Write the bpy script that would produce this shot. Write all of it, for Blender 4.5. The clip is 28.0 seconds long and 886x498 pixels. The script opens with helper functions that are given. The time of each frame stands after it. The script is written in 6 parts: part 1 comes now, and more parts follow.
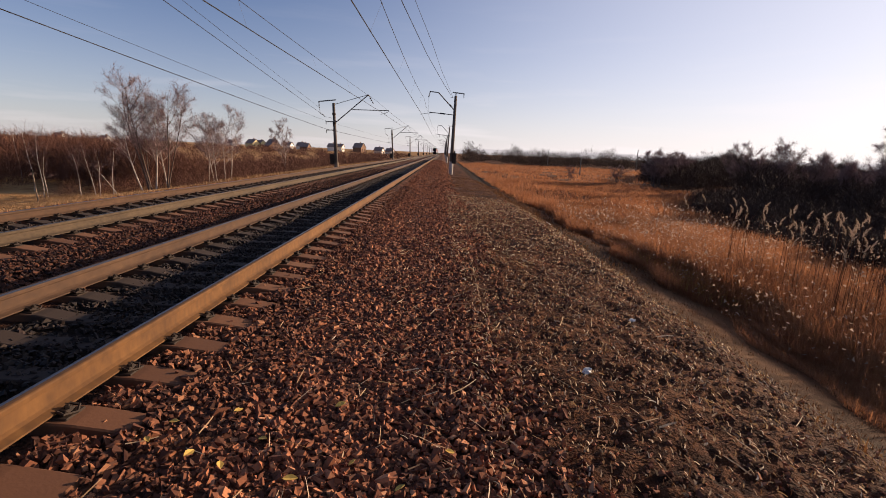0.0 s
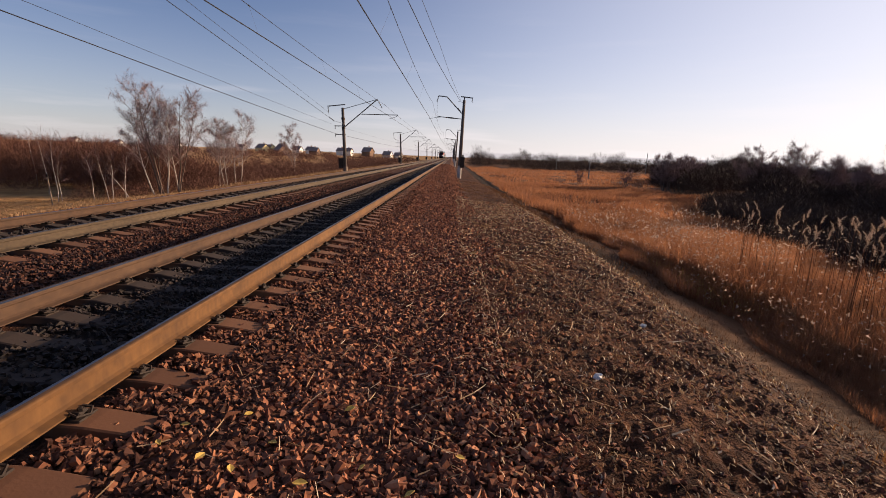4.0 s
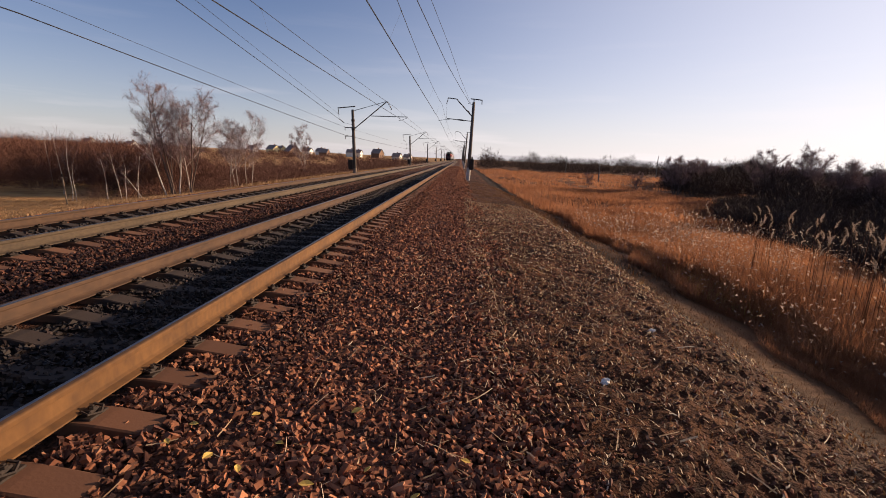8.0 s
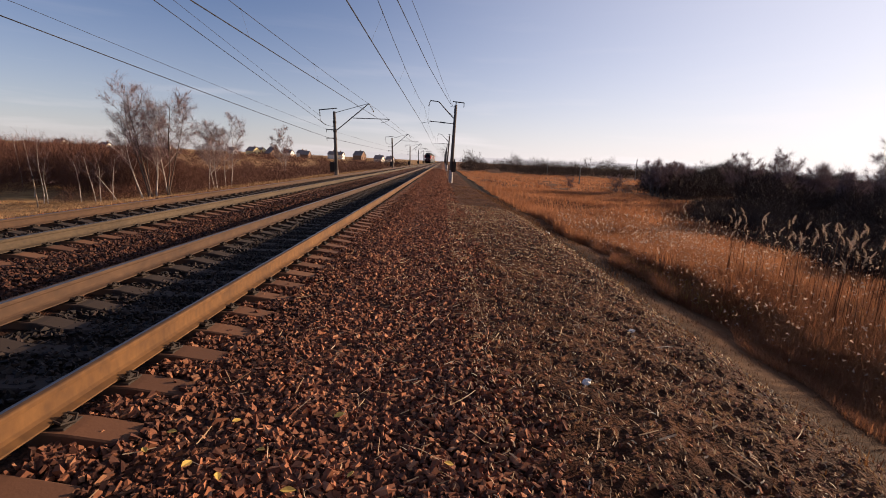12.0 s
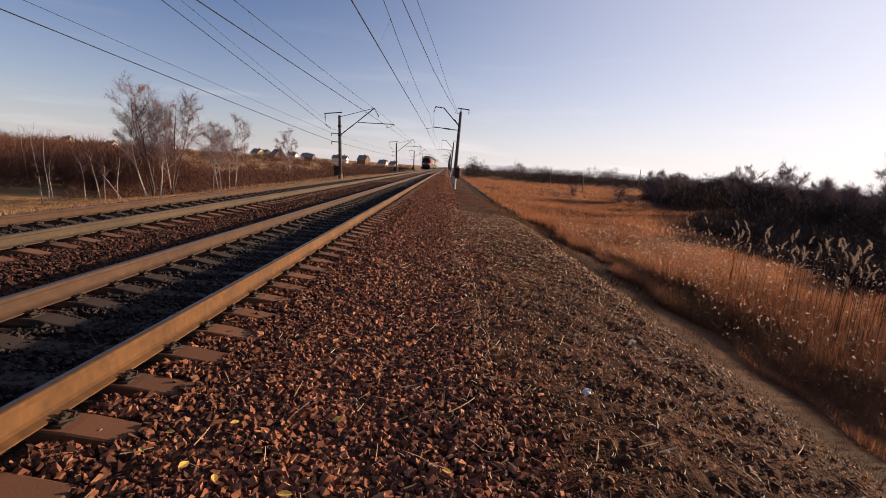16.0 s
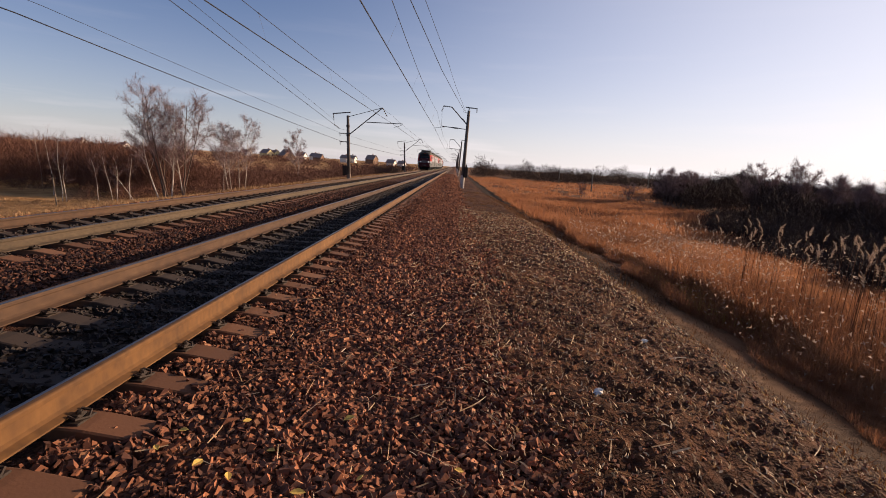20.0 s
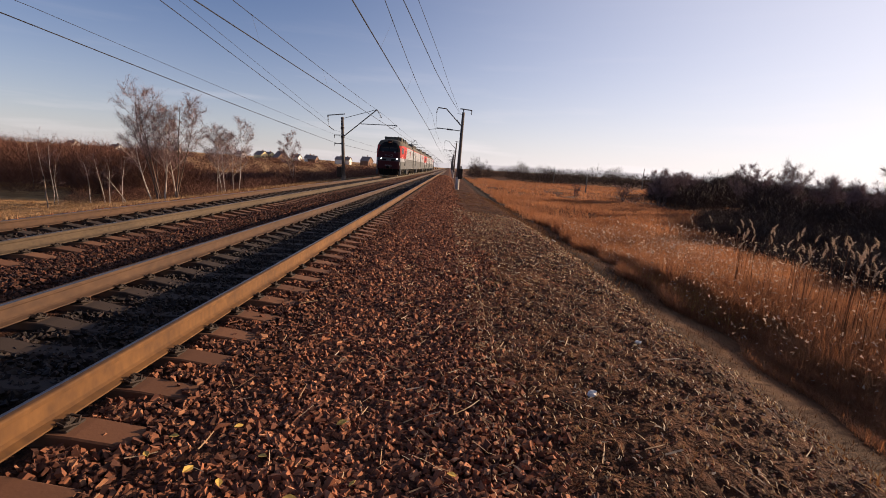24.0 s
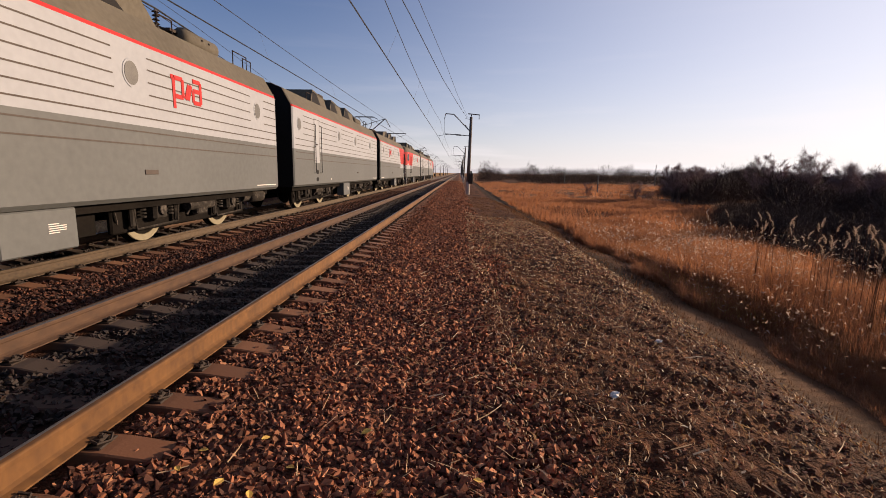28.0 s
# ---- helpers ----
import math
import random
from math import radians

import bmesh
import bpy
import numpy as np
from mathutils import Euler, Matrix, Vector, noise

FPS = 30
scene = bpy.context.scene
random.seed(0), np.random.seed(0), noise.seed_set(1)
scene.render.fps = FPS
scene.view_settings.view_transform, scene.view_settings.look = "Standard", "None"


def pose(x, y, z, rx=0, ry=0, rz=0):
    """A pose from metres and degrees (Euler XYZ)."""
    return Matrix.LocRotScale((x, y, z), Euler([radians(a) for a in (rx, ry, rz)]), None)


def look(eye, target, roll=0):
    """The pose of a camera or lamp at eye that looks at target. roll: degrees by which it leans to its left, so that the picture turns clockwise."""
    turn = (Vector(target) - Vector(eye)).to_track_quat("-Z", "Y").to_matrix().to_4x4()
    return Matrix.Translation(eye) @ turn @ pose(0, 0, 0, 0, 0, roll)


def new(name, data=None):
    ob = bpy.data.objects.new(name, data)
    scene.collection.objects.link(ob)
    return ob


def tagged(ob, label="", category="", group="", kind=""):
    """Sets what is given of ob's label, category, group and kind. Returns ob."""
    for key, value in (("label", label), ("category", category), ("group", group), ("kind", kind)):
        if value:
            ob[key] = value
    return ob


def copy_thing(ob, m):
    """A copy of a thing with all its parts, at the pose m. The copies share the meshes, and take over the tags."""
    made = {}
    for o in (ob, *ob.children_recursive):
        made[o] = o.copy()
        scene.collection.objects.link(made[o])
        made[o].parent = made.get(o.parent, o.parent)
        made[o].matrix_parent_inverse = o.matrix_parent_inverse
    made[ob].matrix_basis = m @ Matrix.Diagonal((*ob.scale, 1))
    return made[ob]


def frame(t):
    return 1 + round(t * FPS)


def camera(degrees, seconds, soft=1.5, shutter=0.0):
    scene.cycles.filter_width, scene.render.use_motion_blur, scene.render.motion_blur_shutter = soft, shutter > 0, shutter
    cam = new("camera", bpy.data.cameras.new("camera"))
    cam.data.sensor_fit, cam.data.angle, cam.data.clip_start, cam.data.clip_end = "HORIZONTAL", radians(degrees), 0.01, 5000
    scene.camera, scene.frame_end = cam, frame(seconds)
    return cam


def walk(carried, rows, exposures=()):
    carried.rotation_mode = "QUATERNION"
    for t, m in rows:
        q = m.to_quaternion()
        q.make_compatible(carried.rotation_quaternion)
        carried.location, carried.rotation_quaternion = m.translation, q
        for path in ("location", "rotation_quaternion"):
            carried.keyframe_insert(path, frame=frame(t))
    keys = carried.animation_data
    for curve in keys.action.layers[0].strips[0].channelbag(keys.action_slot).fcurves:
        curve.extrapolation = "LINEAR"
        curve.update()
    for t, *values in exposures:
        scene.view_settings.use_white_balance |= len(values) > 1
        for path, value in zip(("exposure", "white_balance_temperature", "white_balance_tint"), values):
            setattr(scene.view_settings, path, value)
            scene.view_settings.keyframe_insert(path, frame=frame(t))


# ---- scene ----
FOV, RAIL_A, TRACK_A, TRACK_B = 86.97, -2.231, -3.029, -7.057
cam = camera(FOV, 28.0, soft=0.9)
ROWS = [
    (0, -0.002, 0.003, 1.379, -11.66, -2.37, 0.06),
    (0.5, -0.005, 0.006, 1.385, -11.73, -2.28, 0.10),
    (1, -0.008, 0.015, 1.385, -11.67, -1.52, 0.57),
    (1.5, -0.006, 0.015, 1.383, -11.97, -1.41, 0.77),
    (2, -0.008, 0.006, 1.385, -11.51, -1.77, 0.80),
    (2.5, -0.007, 0.006, 1.379, -11.82, -1.98, 0.50),
    (3, -0.003, 0.006, 1.379, -12.32, -2.05, 0.32),
    (3.5, -0.010, 0.011, 1.378, -11.78, -2.16, 0.73),
    (5.5, -0.019, 0.003, 1.385, -10.60, -2.46, 1.38),
    (6, -0.020, 0.000, 1.384, -10.49, -2.66, 1.68),
    (6.5, -0.017, -0.004, 1.389, -10.67, -2.73, 1.89),
    (7, -0.015, 0.001, 1.385, -11.11, -2.60, 1.59),
    (7.5, -0.018, 0.007, 1.377, -11.63, -3.33, 1.64),
    (8, -0.009, 0.009, 1.388, -11.04, -2.54, 2.16),
    (8.5, -0.006, 0.016, 1.396, -10.71, -1.73, 2.00),
    (9, 0.001, -0.002, 1.402, -10.01, -1.19, 1.52),
    (9.5, 0.000, -0.015, 1.400, -9.88, -1.04, 1.09),
    (10, 0.001, -0.008, 1.400, -10.47, -1.14, 0.85),
    (10.5, -0.006, 0.001, 1.390, -11.31, -1.81, 0.55),
    (11, -0.004, 0.007, 1.393, -11.52, -2.09, 0.44),
    (11.5, -0.004, 0.005, 1.391, -11.28, -2.72, 0.22),
    (12, -0.007, 0.001, 1.395, -10.67, -2.67, 0.04),
    (12.5, -0.007, -0.002, 1.397, -10.82, -2.92, 0.08),
    (14.5, -0.014, -0.005, 1.393, -9.89, -3.78, 0.66),
    (15, -0.018, 0.004, 1.391, -10.15, -3.89, 0.79),
    (15.5, -0.013, 0.008, 1.395, -10.07, -3.94, 0.70),
    (16, -0.014, 0.002, 1.396, -9.98, -3.93, 0.48),
    (16.5, -0.024, 0.012, 1.394, -10.12, -3.81, 0.66),
    (17, -0.026, 0.016, 1.397, -10.31, -4.03, 0.94),
    (17.5, -0.021, 0.012, 1.398, -10.08, -3.27, 1.09),
    (18, -0.019, 0.008, 1.398, -10.06, -2.87, 0.90),
    (18.5, -0.017, 0.001, 1.397, -9.77, -3.23, 0.79),
    (19, -0.021, 0.001, 1.394, -9.79, -3.75, 0.74),
    (19.5, -0.025, 0.009, 1.390, -10.36, -3.67, 0.85),
    (20, -0.031, 0.007, 1.391, -10.13, -3.61, 1.45),
    (20.5, -0.025, -0.002, 1.396, -9.96, -3.63, 1.33),
    (21, -0.028, 0.003, 1.394, -9.86, -3.66, 1.26),
    (21.5, -0.027, 0.016, 1.399, -10.14, -4.17, 1.65),
    (23.5, -0.020, 0.015, 1.400, -10.24, -3.96, 0.94),
    (24, -0.014, 0.016, 1.402, -9.92, -3.49, 0.84),
    (24.5, -0.011, 0.014, 1.403, -9.81, -4.02, -0.16),
    (25, -0.014, 0.004, 1.396, -9.74, -4.01, -0.04),
    (25.5, -0.013, -0.001, 1.395, -9.97, -4.08, 0.35),
    (26, -0.010, 0.007, 1.392, -10.41, -3.41, 0.50),
    (26.5, -0.011, 0.006, 1.398, -10.11, -2.71, 0.46),
    (27, -0.016, 0.008, 1.406, -9.74, -2.21, 0.82),
    (27.5, -0.022, 0.005, 1.405, -9.43, -1.47, 1.21),
    (28, -0.035, -0.006, 1.415, -9.30, -0.92, 2.03),
]
walk(cam, [(t, pose(x, y, z, 90 + pitch, roll, yaw)) for t, x, y, z, pitch, roll, yaw in ROWS],
     exposures=[(0, 0.62, 6780, 18), (28, 0.62, 6780, 18)])

# ---- light ----
SUN_AZ, SUN_EL = 66.0, 12.5
world = bpy.data.worlds.new("world")
scene.world = world
world.use_nodes = True
wn, wl = world.node_tree.nodes, world.node_tree.links
sky = wn.new("ShaderNodeTexSky")
sky.sky_type, sky.sun_disc = "NISHITA", False
sky.sun_elevation, sky.sun_rotation = radians(SUN_EL), radians(SUN_AZ)
sky.air_density, sky.dust_density, sky.ozone_density = 0.95, 0.6, 3.2
wl.new(sky.outputs["Color"], wn["Background"].inputs["Color"])
wn["Background"].inputs["Strength"].default_value = 0.085
# pale haze low over the horizon, with thin streaks of cirrus
wgeo = wn.new("ShaderNodeTexCoord")
wsep = wn.new("ShaderNodeSeparateXYZ")
wl.new(wgeo.outputs["Generated"], wsep.inputs[0])


def wmath(op, a, b):
    n = wn.new("ShaderNodeMath")
    n.operation = op
    for i, v in enumerate((a, b)):
        if isinstance(v, (int, float)):
            n.inputs[i].default_value = v
        else:
            wl.new(v, n.inputs[i])
    return n.outputs[0]


low = wmath("POWER", wmath("SUBTRACT", 1.0, wmath("ABSOLUTE", wsep.outputs[2], 0)), 7.0)
wmap = wn.new("ShaderNodeMapping")
wmap.inputs["Scale"].default_value = (2.0, 2.0, 22.0)
wl.new(wgeo.outputs["Generated"], wmap.inputs["Vector"])
cirrus = wn.new("ShaderNodeTexNoise")
cirrus.inputs["Scale"].default_value, cirrus.inputs["Detail"].default_value = 1.6, 5.0
wl.new(wmap.outputs["Vector"], cirrus.inputs["Vector"])
streak = wmath("MULTIPLY", wmath("MAXIMUM", wmath("SUBTRACT", cirrus.outputs["Fac"], 0.55), 0.0), 1.2)
# the bright whitish air round the low sun
toward = wn.new("ShaderNodeVectorMath")
toward.operation = "DOT_PRODUCT"
wl.new(wgeo.outputs["Generated"], toward.inputs[0])
toward.inputs[1].default_value = (math.sin(radians(SUN_AZ)) * math.cos(radians(SUN_EL)), math.cos(radians(SUN_AZ)) * math.cos(radians(SUN_EL)), math.sin(radians(SUN_EL)))
aureole = wmath("MULTIPLY", wmath("POWER", wmath("MAXIMUM", toward.outputs["Value"], 0.0), 2.1), 0.57)
haze = wn.new("ShaderNodeMix")
haze.data_type = "RGBA"
wl.new(wmath("MINIMUM", wmath("ADD", wmath("MULTIPLY", low, wmath("ADD", 0.52, wmath("MULTIPLY", wmath("MAXIMUM", toward.outputs["Value"], 0.0), 0.5))), wmath("MULTIPLY", streak, low)), 1.0), haze.inputs[0])
clear = wn.new("ShaderNodeMix")
clear.data_type, clear.blend_type = "RGBA", "MULTIPLY"
clear.inputs[0].default_value = 1.0
clear.inputs[7].default_value = (0.70, 0.785, 0.96, 1)
wl.new(sky.outputs["Color"], clear.inputs[6])
wl.new(clear.outputs[2], haze.inputs[6])
haze.inputs[7].default_value = (7.2, 7.0, 7.15, 1)
glare = wn.new("ShaderNodeMix")
glare.data_type = "RGBA"
wl.new(aureole, glare.inputs[0])
wl.new(haze.outputs[2], glare.inputs[6])
glare.inputs[7].default_value = (9.0, 8.8, 8.6, 1)
wl.new(glare.outputs[2], wn["Background"].inputs["Color"])
sun_data = bpy.data.lights.new("sun", "SUN")
sun_data.energy, sun_data.angle, sun_data.color = 5.0, radians(0.6), (1.0, 0.76, 0.52)
sun = new("sun", sun_data)
a, e = radians(SUN_AZ), radians(SUN_EL)
sun.matrix_world = look(Vector((math.sin(a) * math.cos(e), math.cos(a) * math.cos(e), math.sin(e))) * 200, (0, 0, 0))


# ---- materials ----
def shader(name, rough=0.8, metal=0.0):
    m = bpy.data.materials.new(name)
    m.use_nodes = True
    b = m.node_tree.nodes["Principled BSDF"]
    b.inputs["Roughness"].default_value, b.inputs["Metallic"].default_value = rough, metal
    return m, m.node_tree.nodes, m.node_tree.links, b


def ramp(nodes, stops):
    r = nodes.new("ShaderNodeValToRGB")
    els = r.color_ramp.elements
    while len(els) < len(stops):
        els.new(0.5)
    for el, (p, c) in zip(els, stops):
        el.position, el.color = p, (*c, 1)
    return r


def noise_node(nodes, links, vec, scale, detail=4.0, stretch=None):
    n = nodes.new("ShaderNodeTexNoise")
    n.inputs["Scale"].default_value, n.inputs["Detail"].default_value = scale, detail
    if stretch:
        mp = nodes.new("ShaderNodeMapping")
        mp.inputs["Scale"].default_value = stretch
        links.new(vec, mp.inputs["Vector"])
        vec = mp.outputs["Vector"]
    links.new(vec, n.inputs["Vector"])
    return n.outputs["Fac"]


def maths(nodes, links, op, a, b):
    n = nodes.new("ShaderNodeMath")
    n.operation = op
    for i, v in enumerate((a, b)):
        if isinstance(v, (int, float)):
            n.inputs[i].default_value = v
        else:
            links.new(v, n.inputs[i])
    return n.outputs[0]


def mixed(nodes, links, fac, c1, c2):
    n = nodes.new("ShaderNodeMix")
    n.data_type = "RGBA"
    for sock, v in ((n.inputs[0], fac), (n.inputs[6], c1), (n.inputs[7], c2)):
        if isinstance(v, tuple):
            sock.default_value = (*v, 1)
        elif isinstance(v, (int, float)):
            sock.default_value = v
        else:
            links.new(v, sock)
    return n.outputs[2]


def surface(name, stops, coarse=1.5, fine=30.0, rough=0.85, metal=0.0, bump=0.3, depth=0.01, per="", blend=0.5, stretch=None, through_light=0.0, share=0.72):
    """A material that varies at two scales; per: '', 'island' or 'object' adds a random shift for each piece."""
    m, nodes, links, b = shader(name, rough, metal)
    pos = nodes.new("ShaderNodeTexCoord").outputs["Object"]
    f1 = noise_node(nodes, links, pos, coarse, 3.0, stretch)
    f2 = noise_node(nodes, links, pos, fine, 5.0, stretch)
    v = maths(nodes, links, "ADD", maths(nodes, links, "MULTIPLY", f1, blend), maths(nodes, links, "MULTIPLY", f2, 1 - blend))
    if per == "island":
        r = nodes.new("ShaderNodeNewGeometry").outputs["Random Per Island"]
    elif per == "object":
        r = nodes.new("ShaderNodeObjectInfo").outputs["Random"]
    if per:
        v = maths(nodes, links, "ADD", maths(nodes, links, "MULTIPLY", r, share), maths(nodes, links, "MULTIPLY", v, 1 - share))
    else:
        n = nodes.new("ShaderNodeMapRange")
        n.inputs[1].default_value, n.inputs[2].default_value = 0.3, 0.7
        links.new(v, n.inputs[0])
        v = n.outputs[0]
    col = ramp(nodes, stops)
    links.new(v, col.inputs[0])
    links.new(col.outputs[0], b.inputs["Base Color"])
    if bump:
        bn = nodes.new("ShaderNodeBump")
        bn.inputs["Strength"].default_value, bn.inputs["Distance"].default_value = bump, depth
        links.new(f2, bn.inputs["Height"])
        links.new(bn.outputs[0], b.inputs["Normal"])
    if through_light:
        t = nodes.new("ShaderNodeBsdfTranslucent")
        links.new(col.outputs[0], t.inputs["Color"])
        mx = nodes.new("ShaderNodeMixShader")
        mx.inputs[0].default_value = through_light
        out = nodes["Material Output"]
        links.new(b.outputs[0], mx.inputs[1])
        links.new(t.outputs[0], mx.inputs[2])
        links.new(mx.outputs[0], out.inputs["Surface"])
    return m


def glow(name, color, strength):
    m, nodes, links, b = shader(name, 0.3)
    b.inputs["Base Color"].default_value = (*color, 1)
    b.inputs["Emission Color"].default_value = (*color, 1)
    b.inputs["Emission Strength"].default_value = strength
    return m


STONE = surface("ballast stone", [(0.0, (0.0291, 0.0096, 0.0052)), (0.25, (0.0989, 0.0311, 0.0135)), (0.5, (0.1780, 0.0575, 0.0249)), (0.75, (0.3297, 0.1174, 0.0489)), (0.88, (0.5275, 0.2515, 0.1247)), (0.96, (0.7254, 0.2755, 0.0624)), (1.0, (0.8177, 0.5511, 0.2805))], 6, 70, 0.9, per="island", bump=0.4, depth=0.004)
# a darker mix of the ballast stone for the strip beside the rail
RAILSIDE = surface("darker railside stone", [(0.0, (0.0186, 0.0060, 0.0031)), (0.25, (0.0634, 0.0193, 0.0081)), (0.5, (0.1140, 0.0357, 0.0150)), (0.75, (0.2112, 0.0729, 0.0294)), (0.88, (0.3379, 0.1562, 0.0750)), (0.96, (0.4646, 0.1711, 0.0375)), (1.0, (0.5238, 0.3423, 0.1688))], 6, 70, 0.9, per="island", bump=0.4, depth=0.004)
# a darker, redder mix for the bed between the two tracks
DEEP_RED_STONE = surface("dark red ballast stone", [(0.0, (0.0075, 0.0023, 0.0013)), (0.25, (0.0245, 0.0073, 0.0031)), (0.5, (0.0585, 0.0164, 0.0066)), (0.75, (0.1020, 0.0316, 0.0126)), (0.88, (0.1518, 0.0660, 0.0331)), (0.96, (0.2192, 0.0807, 0.0199)), (1.0, (0.2614, 0.1687, 0.0894))], 6, 70, 0.9, per="island", bump=0.4, depth=0.004)
INNER_STONE = surface("near-black ballast", [(0.0, (0.004, 0.0019, 0.001)), (0.5, (0.011, 0.005, 0.0026)), (0.9, (0.030, 0.0135, 0.0075)), (1.0, (0.19, 0.14, 0.10))], 6, 70, 0.8, per="island", bump=0.4, depth=0.004)
STONE_PIECE = surface("ballast stone piece", [(0.0, (0.0259, 0.0086, 0.0046)), (0.25, (0.0883, 0.0278, 0.0121)), (0.5, (0.1590, 0.0513, 0.0223)), (0.75, (0.2944, 0.1048, 0.0436)), (0.88, (0.4710, 0.2246, 0.1113)), (0.96, (0.6477, 0.2460, 0.0557)), (1.0, (0.7301, 0.4920, 0.2504))], 6, 70, 0.9, per="object", bump=0.4, depth=0.004)
CONCRETE = surface("dusty concrete", [(0.0, (0.122, 0.086, 0.061)), (0.5, (0.194, 0.144, 0.104)), (1.0, (0.259, 0.209, 0.158))], 3, 60, 0.9, bump=0.35, depth=0.004)
RUST = surface("orange rail rust", [(0.0, (0.060, 0.024, 0.0042)), (0.5, (0.110, 0.046, 0.0085)), (0.8, (0.145, 0.064, 0.014)), (1.0, (0.18, 0.088, 0.025))], 1.6, 14, 0.85, bump=0.08, depth=0.002, stretch=(1, 1.0, 0.6))
# a darker rust for the left rail of each track
DARK_RUST = surface("darker rail rust", [(0.0, (0.030, 0.0135, 0.0055)), (0.5, (0.058, 0.027, 0.011)), (1.0, (0.09, 0.046, 0.020))], 1.2, 14, 0.85, bump=0.12, depth=0.002, stretch=(1, 0.5, 1))
DULL_RUST = surface("dusty rail rust", [(0.0, (0.032, 0.020, 0.010)), (0.5, (0.066, 0.043, 0.022)), (1.0, (0.105, 0.073, 0.041))], 1.2, 30, 0.85, bump=0.12, depth=0.002, stretch=(1, 0.5, 1))
STEEL = surface("polished rail head", [(0.0, (0.10, 0.10, 0.105)), (1.0, (0.20, 0.20, 0.21))], 2.0, 20, 0.38, 0.9, bump=0.05, depth=0.001)
IRON = surface("dark fastening iron", [(0.0, (0.014, 0.009, 0.006)), (1.0, (0.048, 0.030, 0.02))], 8, 60, 0.75, 0.3, bump=0.3, depth=0.003)
# pole concrete, its backlit shade put into the colour
POLE = surface("backlit concrete pole", [(0.0, (0.05, 0.04, 0.034)), (0.5, (0.10, 0.08, 0.066)), (1.0, (0.16, 0.13, 0.11))], 1.2, 14, 0.9, bump=0.3, depth=0.01)
LIME = surface("limewashed concrete", [(0.0, (0.30, 0.26, 0.22)), (1.0, (0.55, 0.50, 0.44))], 2, 20, 0.9, bump=0.2, depth=0.005)
GALV = surface("galvanised bracket", [(0.0, (0.07, 0.065, 0.06)), (1.0, (0.17, 0.16, 0.15))], 3, 30, 0.6, 0.5, bump=0.1, depth=0.003)
PORCELAIN = surface("insulator glass", [(0.0, (0.05, 0.04, 0.035)), (1.0, (0.12, 0.10, 0.08))], 8, 40, 0.25, bump=0.0)
WIRE = surface("overhead wire", [(0.0, (0.03, 0.03, 0.035)), (1.0, (0.07, 0.065, 0.06))], 1, 10, 0.5, 0.6, bump=0.0)
STRAW = surface("dry grass", [(0.0, (0.1564, 0.0561, 0.0255)), (0.35, (0.2894, 0.1161, 0.0522)), (0.75, (0.4145, 0.1961, 0.0983)), (1.0, (0.5474, 0.3602, 0.2358))], 0.35, 2, 0.75, per="island", bump=0.0, through_light=0.6, blend=0.8, share=0.4)
PALE_STRAW = surface("pale straw", [(0.0, (0.18, 0.10, 0.045)), (0.6, (0.44, 0.29, 0.15)), (1.0, (0.74, 0.60, 0.44))], 2, 9, 0.7, per="island", bump=0.0, through_light=0.25)
WEED = surface("withered weed", [(0.0, (0.055, 0.021, 0.008)), (0.6, (0.15, 0.060, 0.020)), (1.0, (0.30, 0.155, 0.06))], 2, 9, 0.8, per="island", bump=0.0, through_light=0.25)
PLUME = surface("reed plume", [(0.0, (0.27, 0.185, 0.13)), (1.0, (0.54, 0.41, 0.31))], 3, 20, 0.8, per="island", bump=0.0, through_light=0.45)
BIRCH = surface("birch bark", [(0.0, (0.10, 0.07, 0.055)), (0.4, (0.34, 0.28, 0.23)), (1.0, (0.66, 0.59, 0.51))], 1.5, 9, 0.8, bump=0.2, depth=0.01, stretch=(1, 1, 3))
BARK = surface("dark bark", [(0.0, (0.055, 0.036, 0.027)), (1.0, (0.15, 0.10, 0.075))], 2, 14, 0.9, bump=0.4, depth=0.01)
TWIG = surface("twigs", [(0.0, (0.1326, 0.0748, 0.0688)), (0.6, (0.2244, 0.1364, 0.1290)), (1.0, (0.3468, 0.2288, 0.2150))], 0.4, 4, 0.85, per="island", bump=0.0)
TAN = surface("tan winter grass", [(0.0, (0.20, 0.105, 0.045)), (0.5, (0.33, 0.19, 0.085)), (1.0, (0.46, 0.30, 0.15))], 0.25, 2, 0.8, per="island", bump=0.0, through_light=0.25, blend=0.8, share=0.35)
YELLOW = surface("yellowed grass", [(0.0, (0.26, 0.15, 0.03)), (1.0, (0.55, 0.36, 0.10))], 1, 4, 0.75, per="island", bump=0.0, through_light=0.45)
BRUSH = surface("brushwood", [(0.0, (0.080, 0.031, 0.018)), (0.6, (0.118, 0.047, 0.027)), (1.0, (0.165, 0.068, 0.039))], 0.08, 3, 0.9, per="island", bump=0.0)
# brushwood darkened so that its colour holds the backlit side's shade
SHADED_TWIG = surface("shaded thicket twigs", [(0.0, (0.026, 0.011, 0.006)), (1.0, (0.058, 0.026, 0.0135))], 0.2, 3, 0.9, per="island", bump=0.0)


